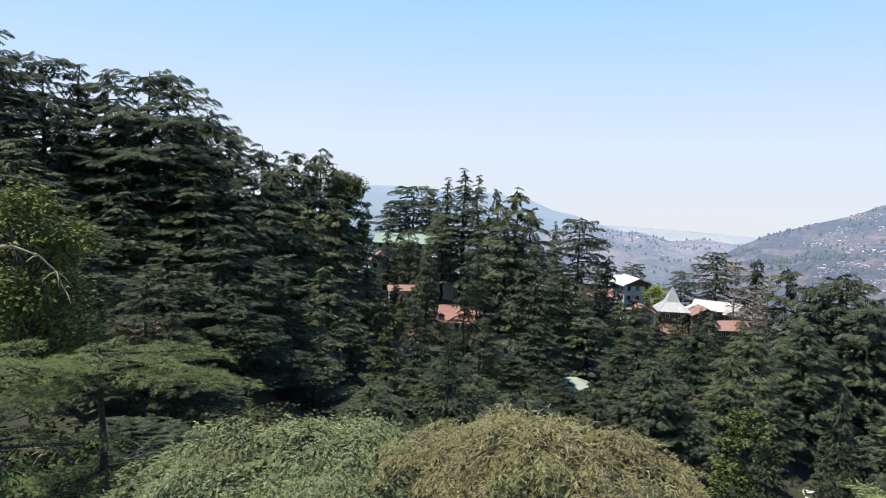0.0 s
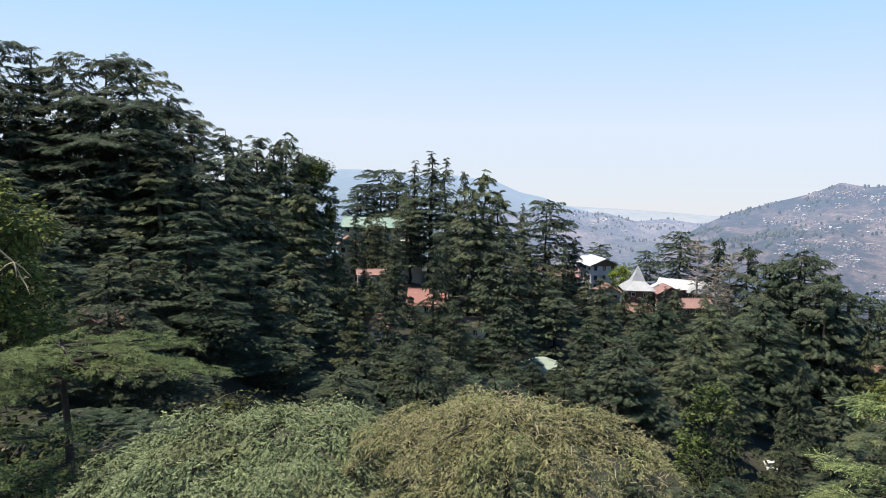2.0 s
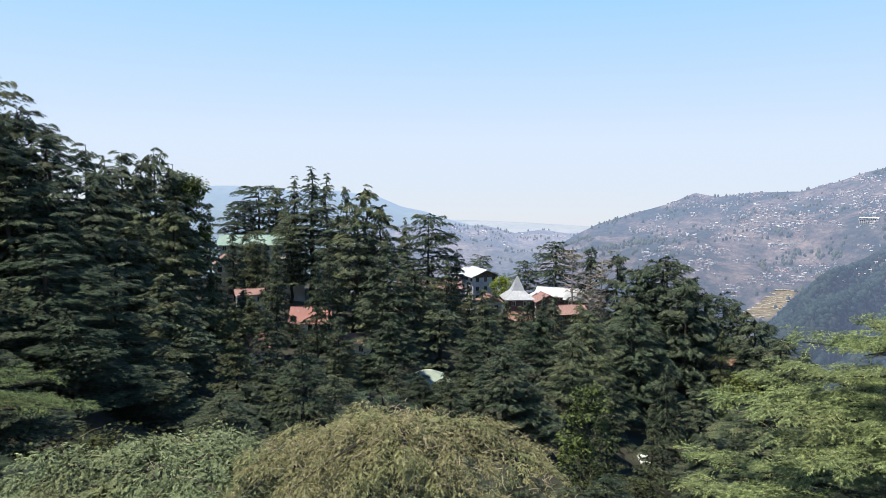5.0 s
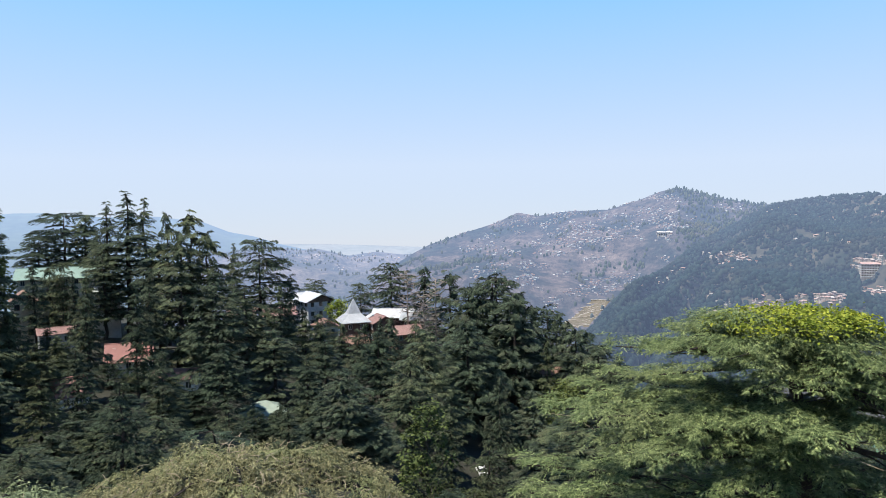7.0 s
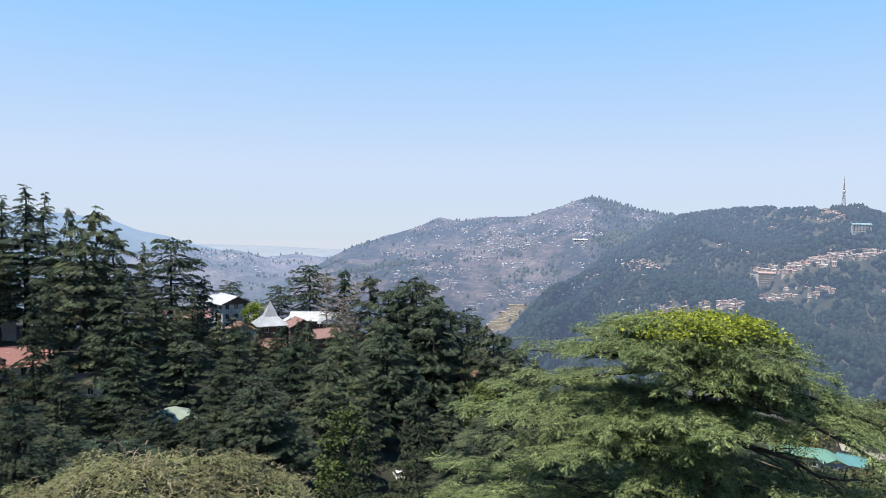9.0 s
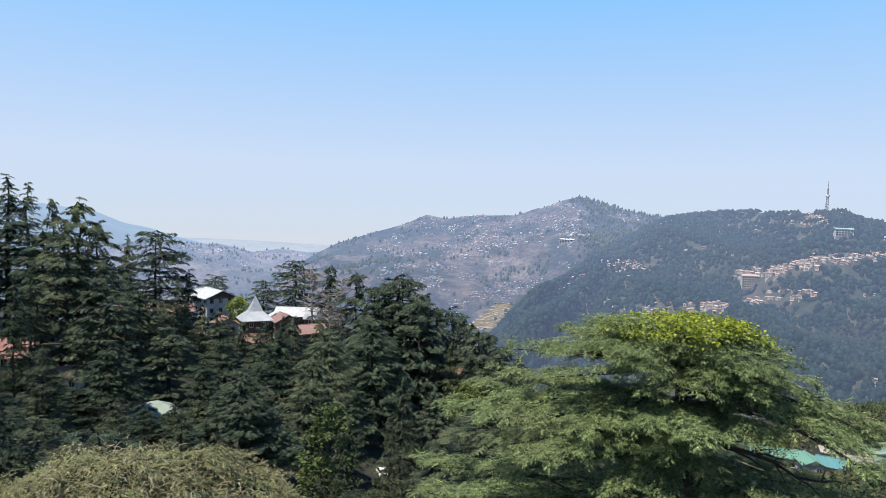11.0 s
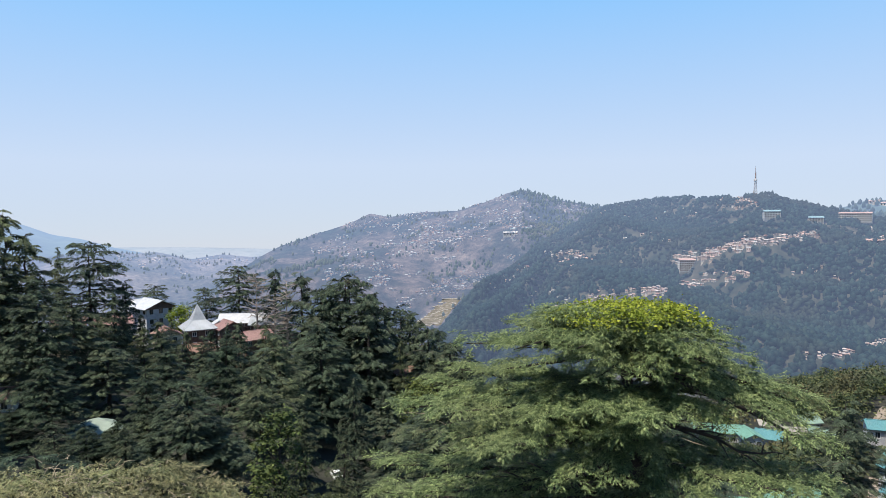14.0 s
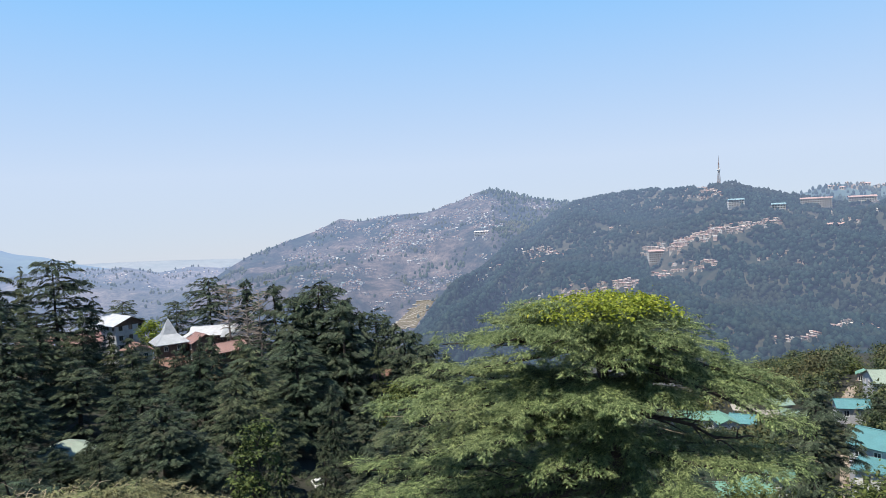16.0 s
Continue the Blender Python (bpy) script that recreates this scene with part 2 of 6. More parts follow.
class Hill:
    """A slope that rises from its foot to a crest, given by bearing and elevation as seen from the terrace."""

    def __init__(self, crest, far, foot, foot_z, bend, rough, drop=0.0):
        self.crest, self.far, self.foot, self.foot_z, self.bend, self.rough, self.drop = crest, far, foot, foot_z, bend, rough, drop

    def at(self, az, s):
        rc, rf = lerp(self.far, az), lerp(self.foot, az)
        zc = rc * math.tan(radians(lerp(self.crest, az) - self.drop))
        r = rf + (rc - rf) * s
        if s <= 1:
            z = self.foot_z + (zc - self.foot_z) * s ** self.bend
            x, y = r * math.sin(radians(az)), r * math.cos(radians(az))
            w = rc / 1500
            g = noise.fractal((x / (260 * w), y / (260 * w), 1.7), 1.0, 2.1, 5)
            q = (x / (190 * w) + 0.6 * g, y / (420 * w), 4.4)
            ribs = 1 - 2.2 * abs(noise.noise(q))
            z += self.rough * (0.8 * g + 0.7 * ribs) * min(1, 4 * s * (1 - s) + 0.06)
        else:
            z = zc - (s - 1) * 1.2 * (rc - rf)
        return polar(az, r, z)

    def on(self, az, el):
        """The point of the slope at that bearing and elevation, and its share of the way up."""
        prev = None
        for k in range(121):
            s = k / 120
            p = self.at(az, s)
            e = math.degrees(math.atan2(p.z - EYE[2], math.hypot(p.x, p.y)))
            if prev is not None and prev[0] <= el <= e:
                return p, s
            prev = (e, p)
        return self.at(az, 1.0), 1.0

    def build(self, name, mat, label, az0, az1, step, rows):
        n = int((az1 - az0) / step) + 1
        cols = [az0 + step * k for k in range(n)]
        ss = [k / rows for k in range(rows + 1)] + [1.06, 1.25]
        vs = [self.at(a, s) for a in cols for s in ss]
        return tagged(mesh_object(name, vs, grid_faces(n, len(ss)), mat, smooth=True), label, "hill", kind="structure")


H1 = Hill([(-14, -1.0), (-8, -0.1), (-5.8, 0.25), (-3.5, 0.25), (0, -0.1), (4, -0.1), (7.4, -0.6), (9.3, -1.4), (11.2, -1.8), (13.4, -2.5), (15.6, -3.0), (18, -3.5), (22, -4.5)],
          [(-14, 3900), (22, 3900)], [(-14, 2300), (22, 2300)], -290, 1.1, 40)
H2 = Hill([(4, -3.6), (9, -3.1), (12.7, -2.75), (14.8, -3.1), (16.2, -3.0), (18.9, -3.65), (21.2, -3.3), (23.5, -3.55), (25, -3.5), (29, -4.4)],
          [(4, 3000), (29, 3000)], [(4, 1500), (29, 1500)], -330, 1.15, 55, -0.08)
H3 = Hill([(18, -8.5), (21, -6.2), (23, -4.3), (24.3, -3.5), (25.8, -2.7), (28.7, -1.75), (31.6, -0.9), (33.3, -0.1), (35, -0.4), (37.8, 0.0), (40.7, 0.0), (43, 0.65), (44.8, 1.4), (46.1, 1.75), (47.6, 1.35), (49.8, 0.75), (52.1, 0.3), (56, 0.2), (62, 0.0)],
          [(18, 1900), (30, 2100), (62, 2300)], [(18, 950), (62, 1000)], -260, 1.12, 48, -0.08)
H4 = Hill([(34.5, -13.8), (37.5, -11.6), (39.8, -9.3), (42.6, -6.3), (45.1, -4.9), (47.6, -2.7), (51.8, -0.2), (53.4, 0.5), (55.3, 0.8), (57.1, 1.0), (59.3, 1.1), (61.5, 1.1), (63.2, 1.1), (65.6, 1.3), (66.8, 0.8), (68.8, 0.3), (70.3, 0.0), (72.5, -0.6), (75.5, -0.6), (84, -1.2), (96, -3)],
          [(34.5, 720), (43, 1000), (50, 1650), (56, 1650), (64, 1350), (96, 1250)], [(34.5, 420), (52, 560), (62, 520), (96, 430)], -190, 1.0, 44, 0.2)
H5 = Hill([(64, -0.6), (70.3, 0.3), (71.4, 0.7), (72.5, 0.8), (73.9, 0.6), (76, 0.45), (84, 0.3), (96, -1)],
          [(64, 2500), (96, 2500)], [(64, 1500), (96, 1500)], -250, 1.1, 30, 0.15)
H0 = Hill([(-60, -2.2), (-20, -2.4), (8, -2.4), (15, -2.5), (20, -2.65), (26, -2.9), (60, -2.6), (110, -2.4)],
          [(-60, 4750), (110, 4750)], [(-60, 4200), (110, 4200)], -330, 1.0, 30)

# slope colours; the blue glow over them is painted haze
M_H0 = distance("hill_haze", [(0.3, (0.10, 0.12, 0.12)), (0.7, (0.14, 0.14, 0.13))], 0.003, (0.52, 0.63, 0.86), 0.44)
M_H1 = distance("hill_blue", [(0.3, (0.03, 0.05, 0.035)), (0.7, (0.06, 0.08, 0.05))], 0.004, HAZE_BLUE, 0.36)
M_H2 = distance("hill_hazy_scrub", [(0.3, (0.025, 0.035, 0.025)), (0.5, (0.06, 0.055, 0.04)), (0.7, (0.15, 0.12, 0.095))], 0.006, HAZE_BLUE, 0.30, 6.0, True, 14)
M_H3 = distance("hill_dry_scrub", [(0.36, (0.014, 0.026, 0.020)), (0.46, (0.032, 0.034, 0.027)), (0.58, (0.096, 0.074, 0.060)), (0.75, (0.17, 0.132, 0.105))], 0.008, HAZE_BLUE, 0.25, 7.0, True, 14)
M_H5 = distance("hill_far_forest", [(0.3, (0.03, 0.05, 0.035)), (0.7, (0.06, 0.08, 0.05))], 0.006, HAZE_BLUE, 0.24)
M_H4 = distance("hill_forest_floor", [(0.35, (0.02, 0.028, 0.018)), (0.6, (0.06, 0.055, 0.036)), (0.75, (0.15, 0.125, 0.08))], 0.012, HAZE_BLUE, 0.1, 8)
build_ground()
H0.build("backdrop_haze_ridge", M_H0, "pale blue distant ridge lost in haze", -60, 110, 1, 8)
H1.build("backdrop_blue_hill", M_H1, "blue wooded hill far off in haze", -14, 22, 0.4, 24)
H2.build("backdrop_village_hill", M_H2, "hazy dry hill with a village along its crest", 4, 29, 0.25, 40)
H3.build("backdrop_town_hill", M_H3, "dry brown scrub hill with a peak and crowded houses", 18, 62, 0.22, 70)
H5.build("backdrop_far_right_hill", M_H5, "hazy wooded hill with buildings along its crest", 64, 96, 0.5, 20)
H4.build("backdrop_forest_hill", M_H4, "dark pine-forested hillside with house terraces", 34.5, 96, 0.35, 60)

# ---- foliage builders ----
def blades(n, spread, droop, wide):
    """A coarser spray for trees further off: n single blades."""
    vs, fs = [], []
    for k in range(n):
        a = radians(spread) * ((k / (n - 1)) * 2 - 1)
        d, s = np.array((math.cos(a), math.sin(a), 0)), np.array((-math.sin(a), math.cos(a), 0))
        L = 1 - 0.25 * abs(a)
        i = len(vs)
        vs += [-0.1 * d, 0.55 * L * d - wide * s + np.array((0, 0, 0.06)), L * d + np.array((0, 0, -droop)), ]
        vs[-2:] = [0.5 * L * d + (wide if k % 2 else -wide) * s + np.array((0, 0, 0.07)), L * d + np.array((0, 0, -droop))]
        fs += [(i, i + 1, i + 2)]
    return np.array(vs), np.array(fs)


FEATHER = blades(2, 48, 0.12, 0.24)
SHOOT = (np.array(((0, -0.10, 0), (0, 0.10, 0.02), (1, 0, -0.12))), np.array(((0, 1, 2),)))
LEAF = (np.array(((0, 0, 0), (0.45, -0.3, 0.04), (1, 0, -0.12), (0.45, 0.3, 0.04))), np.array(((0, 1, 2), (0, 2, 3))))


def spray_mesh(name, at, way, size, template, mat, up=(0, 0, 1), twist=0.5, seed=1):
    """One mesh of many sprays: place, direction and size of each."""
    rng = np.random.default_rng(seed)
    tv, tf = template
    at, way, size = np.asarray(at, float), np.asarray(way, float), np.asarray(size, float)
    n = len(at)
    x = way / np.linalg.norm(way, axis=1)[:, None]
    upv = np.asarray(up, float) + rng.normal(0, twist, (n, 3)) * 0.6
    y = np.cross(upv, x)
    y /= np.linalg.norm(y, axis=1)[:, None] + 1e-9
    z = np.cross(x, y)
    v = at[:, None, :] + size[:, None, None] * (tv[None, :, 0, None] * x[:, None, :] + tv[None, :, 1, None] * y[:, None, :] + tv[None, :, 2, None] * z[:, None, :])
    f = tf[None] + (np.arange(n) * len(tv))[:, None, None]
    v, f = v.reshape(-1, 3), f.reshape(-1, 3)
    me = bpy.data.meshes.new(name)
    me.vertices.add(len(v))
    me.vertices.foreach_set("co", v.astype(np.float32).ravel())
    me.loops.add(len(f) * 3)
    me.loops.foreach_set("vertex_index", f.astype(np.int32).ravel())
    me.polygons.add(len(f))
    me.polygons.foreach_set("loop_start", np.arange(0, len(f) * 3, 3, dtype=np.int32))
    me.materials.append(mat)
    me.update(calc_edges=True)
    return me


def tube(paths, sides=6):
    """Verts and faces of tapered tubes along paths of (point, radius)."""
    vs, fs = [], []
    for path in paths:
        base = len(vs)
        for k, (p, r) in enumerate(path):
            p = Vector(p)
            d = (Vector(path[min(k + 1, len(path) - 1)][0]) - Vector(path[max(k - 1, 0)][0])).normalized()
            s = d.cross(Vector((0.3, 0.9, 0.1))).normalized()
            t = d.cross(s)
            for j in range(sides):
                a = 2 * math.pi * j / sides
                vs.append(p + r * (math.cos(a) * s + math.sin(a) * t))
        for k in range(len(path) - 1):
            for j in range(sides):
                m = (j + 1) % sides
                fs.append((base + k * sides + j, base + k * sides + m, base + (k + 1) * sides + m, base + (k + 1) * sides + j))
    return vs, fs


def needle_pad(steps, wide, droop, seed):
    """A plume of needles one metre long: a bowed spine with drooping fingers on both sides."""
    rg = random.Random(seed)
    vs = [(1.05 * k / steps - 0.1, 0, 0.12 * math.sin(math.pi * (0.2 + 0.7 * k / steps)) - 0.16 * (k / steps) ** 2) for k in range(steps + 1)]
    fs = []
    for k in range(steps):
        for sgn in (-1, 1):
            u = (k + 0.5) / steps
            w = wide * math.sin(math.pi * (0.22 + 0.62 * u)) * rg.uniform(0.8, 1.25)
            vs.append((1.05 * (k + 1) / steps - 0.1 + rg.uniform(0, 0.16), sgn * w, -droop * rg.uniform(0.6, 1.4) - 0.12 * u * u))
            fs.append((k, k + 1, len(vs) - 1) if sgn > 0 else (k + 1, k, len(vs) - 1))
    return np.array(vs), np.array(fs)


PAD = needle_pad(4, 0.42, 0.13, 4)


def joined_mesh(name, meshes, mat):
    """One mesh of several."""
    bm = bmesh.new()
    for me in meshes:
        bm.from_mesh(me)
        bpy.data.meshes.remove(me)
    out = bpy.data.meshes.new(name)
    bm.to_mesh(out)
    bm.free()
    out.materials.append(mat)
    return out


def deodar(name, tall, radius, seed, profile, levels, limbs, dens, size, template, mat, start=0.25, droop=0.25, lean=(0, 0), gap=0.0):
    """A Himalayan cedar at the origin: a trunk, limbs in tiers, and drooping shelves of needle cushions. dens: how closely the cushions lie, size: their radius."""
    rng = random.Random(seed)
    at, way, sizes, boughs = [], [], [], []
    tips, tip_way, tip_size = [], [], []
    trunk_r = 0.016 * tall + 0.05
    wob = [rng.uniform(-1, 1) * 0.012 * tall for _ in range(12)]

    def stem(h):
        k = h / tall * 10
        i = int(min(k, 10))
        f = k - i
        return Vector((lean[0] * h + wob[i] * (1 - f) + wob[i + 1] * f, (wob[11 - i] * (1 - f) + wob[max(10 - i, 0)] * f) * 0.7 + lean[1] * h, h))

    trunk = [[(stem(tall * k / 10), trunk_r * (1 - k / 10) ** 0.8 + 0.03) for k in range(11)]]
    trunk[0][0] = (trunk[0][0][0], trunk_r * 1.35)
    up = Vector((0, 0, 1))
    for lv in range(levels):
        u = min(max((lv + rng.uniform(-0.3, 0.3)) / (levels - 1), 0), 1) ** 0.82
        h = tall * (start + (1 - start) * u * 0.985)
        reach = radius * profile(min(u, 0.955))
        turn = rng.uniform(0, 360)
        for b in range(limbs):
            if rng.random() < gap:
                continue
            phi = radians(turn + 360 * b / limbs + rng.uniform(-25, 25))
            L = max(reach * rng.uniform(0.66, 1.12), 0.5)
            out, side = Vector((math.cos(phi), math.sin(phi), 0)), Vector((-math.sin(phi), math.cos(phi), 0))
            h2 = h + rng.uniform(-0.4, 0.4) * tall * (1 - start) / levels
            rise, dr = rng.uniform(0.02, 0.16) + 1.2 * max(u - 0.88, 0), droop * rng.uniform(0.7, 1.3)
            root = stem(min(h2, tall))

            def bough(s):
                return root + out * (L * s) + up * (L * (rise * s - dr * s * s))
            boughs.append([(bough(k / 3) - up * 0.1, (0.035 + 0.012 * L) * (1 - 0.85 * k / 3)) for k in range(4)])
            count = int(4 + dens * 0.95 * L * L / (size * size))
            for k in range(count):
                s = (0.12 + 0.9 * math.sqrt((k + rng.random()) / count))
                half = L * 0.58 * max(0.04, math.sin(math.pi * min(1, 0.12 + 0.74 * s))) ** 0.9
                w = rng.uniform(-1, 1)
                p = bough(s) + side * (w * half) - up * (abs(w) ** 1.6 * half * 0.30) + up * rng.gauss(0, 0.06 * size + 0.006 * L)
                d = out * (1 - 0.4 * abs(w)) + side * (w * 0.9 + rng.gauss(0, 0.3)) + up * (0.02 - 0.12 * s - 0.3 * max(s ** 4, abs(w) ** 3) + rng.gauss(0, 0.10))
                r = min(size * rng.uniform(0.65, 1.25) * (1.1 - 0.3 * s), 0.24 + 0.36 * L)
                at.append(p - d.normalized() * (0.4 * r))
                way.append(d)
                sizes.append(1.35 * r)
                # loose shoots stand out of the cushion
                for _ in range(1):
                    a = rng.uniform(-1.3, 1.3)
                    e = (d.normalized() * math.cos(a) + d.cross(up).normalized() * math.sin(a)).normalized()
                    tips.append(p + e * (r * rng.uniform(0.2, 0.8)) + up * (rng.uniform(-0.1, 0.14) * r))
                    tip_way.append(e + up * rng.gauss(-0.1, 0.3))
                    tip_size.append(r * rng.uniform(0.3, 0.6))
        # shaded inner sprays round the trunk
        for _ in range(8 if reach > 1.5 else 2):
            a, q = rng.uniform(0, 6.283), reach * rng.uniform(0.1, 0.4)
            e = Vector((math.cos(a), math.sin(a), 0))
            at.append(stem(min(h, tall)) + e * q - up * (0.1 * q + rng.uniform(0, 0.8)))
            way.append(e + up * rng.uniform(-1.6, -0.5))
            sizes.append(size * rng.uniform(1.3, 2.2))
    thing = new(name)
    v, f = tube(trunk, 8)
    mesh_object("trunk", v, f, M_BARK, thing, smooth=True)
    v, f = tube(boughs, 3)
    mesh_object("branching", v, f, M_BARK, thing, smooth=True)["kind"] = "stuff"
    pads = spray_mesh("pads", at, way, sizes, template, mat, twist=0.25, seed=seed)
    shoots = spray_mesh("shoots", tips, tip_way, tip_size, SHOOT, mat, twist=0.5, seed=seed + 1)
    crown = new("crown", joined_mesh("crown", (pads, shoots), mat))
    crown.parent, crown["kind"] = thing, "stuff"
    return thing


def place(thing, az, d, base, turn, sx, sz):
    """Sets a tree or house down at a bearing and distance."""
    return Matrix.Translation(polar(az, d, base)) @ Matrix.Rotation(radians(turn), 4, "Z") @ Matrix.Diagonal((sx, sx, sz, 1))


def stand(ob, m):
    """copy_thing with the pose's own scale."""
    c = copy_thing(ob, m)
    c.matrix_basis = m
    return c


cone = lambda u: (1 - u) ** 0.62 * 0.84 + 0.16 * (1 - u ** 6)
layered = lambda u: 0.38 * (1 - u ** 9) + 0.62 * (1 - u) ** 0.6
flat_top = lambda u: 0.55 + 0.45 * math.sin(math.pi * (0.25 + 0.6 * u)) - (0.22 if u > 0.95 else 0)
slim = lambda u: (0.62 + 0.38 * math.sin(math.pi * u * 1.1 + 0.6)) * (1 - 0.75 * u ** 8)

MASTER = []
for k, (nm, R, prof, lv, lb, dens, st, gp, sz) in enumerate((
        ("cone", 9.6, cone, 12, 4, 0.95, 0.20, 0.04, 0.95), ("cone", 8.8, cone, 13, 4, 0.95, 0.23, 0.04, 0.90), ("layered", 8.4, layered, 11, 4, 0.95, 0.24, 0.05, 0.95),
        ("layered", 9.2, layered, 10, 4, 0.95, 0.22, 0.05, 0.95), ("flat", 7.6, flat_top, 13, 4, 0.9, 0.24, 0.06, 0.80), ("flat", 8.2, flat_top, 12, 4, 0.9, 0.26, 0.06, 0.80),
        ("slim", 5.0, slim, 17, 4, 0.9, 0.25, 0.06, 0.66), ("slim", 4.6, slim, 18, 4, 0.9, 0.22, 0.06, 0.66),
        ("low", 9.6, cone, 10, 4, 0.9, 0.18, 0.04, 1.1), ("low", 8.8, layered, 9, 4, 0.9, 0.2, 0.04, 1.1),
        ("fine", 9.6, cone, 11, 4, 0.95, 0.22, 0.04, 0.66), ("fine", 8.8, cone, 12, 4, 0.95, 0.25, 0.04, 0.62),
        ("far_cone", 9.4, cone, 11, 4, 0.9, 0.16, 0.04, 1.1), ("far_cone", 8.6, layered, 10, 4, 0.9, 0.18, 0.04, 1.1))):
    t = deodar("deodar_tree", 30, R, 11 + k, prof, lv, lb, dens, sz, PAD, M_DEODAR, start=st, droop=0.17 if nm != "flat" else 0.08, gap=gp, lean=(0.012 * ((k % 3) - 1), 0))
    tagged(t, category="tree", group="hillside cedars")
    MASTER.append((nm, t))
KIND = {"cone": (0, 1), "layered": (2, 3), "flat": (4, 5), "slim": (6, 7), "low": (8, 9), "fine": (10, 11), "far_cone": (12, 13)}
LABEL = {"far_cone": "dark green cedar further back on the wooded slope", "fine": "dark green Himalayan cedar with layered shelves of needles", "cone": "dark green conical Himalayan cedar on the wooded slope", "layered": "broad layered Himalayan cedar with drooping shelves of needles",
         "flat": "old flat-topped Himalayan cedar with open dark branches", "low": "dark green cedar crowded among its neighbours on the slope", "slim": "tall slim Himalayan cedar with a bare lower trunk"}
USED = set()
TREES = []


# bearing from, to; trees nearer than this stay under this elevation, to keep the views of the roofs
OPEN = [(-36, -22, 62, -9), (-20, -5, 84, -15), (14.0, 18.0, 215, -7.8), (17.6, 26.0, 195, -9.5), (-6.2, -3.6, 175, -8.5), (-3.6, 0.2, 190, -5.2), (0.4, 2.8, 145, -11.2), (-3.4, -1.8, 125, -13.4), (9, 13.8, 115, -16.6), (9.0, 15.4, 190, -8.8),
        (28.6, 31, 128, -22.5), (36.0, 37.1, 165, -13), (30.6, 34.4, 82, -27), (60.5, 67.3, 160, -17.6), (62.8, 69.2, 106, -23.5), (71.6, 73.2, 140, -21.8), (71.9, 74.2, 215, -15.2), (74.0, 77, 112, -20.6), (67.2, 71.2, 180, -16.6), (44, 62, 300, -14.5), (44, 60, 60, -30)]


def cedar(kind, az, d, top, tall, turn, girth=1.0):
    """A cedar at a bearing and distance whose tip reaches that elevation; it stands on the ground."""
    tip = d * math.tan(radians(top))
    base = height(az, d) - 0.3
    tall = max(tip - base, 6) if tall is None else tall
    if kind in ("cone", "layered") and d < 86 or kind == "low" and d < 70:
        kind = "fine"
    elif kind in ("cone", "layered") and d > 150:
        kind = "far_cone"
    i = KIND[kind][int(turn) % 2]
    wide = girth * (0.50 + 0.62 * tall / 30)
    for a0, a1, far, lim in OPEN:
        # a tree that stands beside such a view stays narrow enough, one inside it slim
        if d < far and top > lim and a1 - a0 < 6 and az < 44:
            beside = max(a0 - az, az - a1)
            if beside > 8:
                continue
            if beside > -0.5:
                wide = min(wide, max(d * math.tan(radians(max(beside, 0) + 0.4)) / 6.5, 0.42))
            else:
                wide = min(wide, 0.42)
    m = place(None, az, d, base, turn, wide, (tip - base) / 30)
    thing = MASTER[i][1]
    if i in USED:
        thing = stand(thing, m)
    else:
        USED.add(i)
        thing.matrix_basis = m
    tagged(thing, LABEL[kind], "tree", "hillside cedars")
    TREES.append((az, d))
    return thing

# ---- the hillside cedars: kind, bearing, distance, elevation of the tip, girth ----
RIDGE = [("flat", -34.7, 105, 9.6, 0.99), ("layered", -32.9, 112, 8.7, 0.78), ("flat", -30.5, 118, 8.6, 0.85), ("slim", -28.0, 122, 8.4, 1.06), ("layered", -26.3, 118, 8.0, 0.78), ("flat", -23.5, 112, 8.3, 0.97), ("flat", -21.4, 120, 7.6, 0.78), ("flat", -19.2, 120, 5.6, 0.85), ("layered", -17.6, 112, 3.9, 0.99), ("layered", -15.1, 130, 3.2, 0.92), ("cone", -13.8, 142, 2.4, 0.85), ("layered", -12.6, 138, 2.7, 0.92), ("cone", -11.4, 140, 2.2, 0.85), ("layered", -10.2, 145, 3.1, 0.85), ("layered", -9, 150, 1.9, 0.92),
         ("layered", -33.4, 100, 5.5, 1.14), ("layered", -29.2, 108, 5.2, 0.99), ("layered", -25.0, 105, 4.8, 0.99), ("flat", -22.3, 104, 5.0, 1.06), ("cone", -20.2, 104, 3.0, 1.14)]
MIDLEFT = [("cone", -30.1, 75, -0.1, 1), ("layered", -25.6, 85, -0.9, 1), ("cone", -20.1, 95, 0.7, 1), ("cone", -14.4, 110, 1.3, 1), ("cone", -16.9, 100, -0.4, 1), ("cone", -8.9, 120, -0.7, 1), ("cone", -11.5, 115, -1.7, 1), ("cone", -18, 80, -3.2, 1.15), ("cone", -22.2, 75, -5.3, 1), ("cone", -13.5, 85, -5.7, 1.1), ("cone", -27.8, 62, -5.2, 1), ("cone", -32.3, 68, 2.3, 1), ("cone", -9.7, 100, -6.6, 1), ("cone", -16.2, 70, -9, 1.1)]
CENTRE = [("flat", -2.5, 228, 0.3, 1.2), ("flat", -4.1, 226, -1.5, 1), ("layered", -1.1, 222, 0.1, 1), ("slim", 0.4, 200, 1.1, 1), ("slim", 1.8, 195, 1.9, 1.2), ("slim", 3.1, 205, 1.4, 0.9), ("cone", 4.6, 190, 0.3, 0.6), ("cone", 6.3, 165, 0.4, 1), ("cone", 7.6, 160, -1.3, 0.9), ("cone", 5.4, 155, -1.2, 1), ("slim", 9.6, 185, -2.3, 0.6), ("flat", 11.6, 180, -2, 0.9), ("cone", 4, 170, -1.9, 0.9), ("layered", -0.3, 215, -1.6, 0.9)]
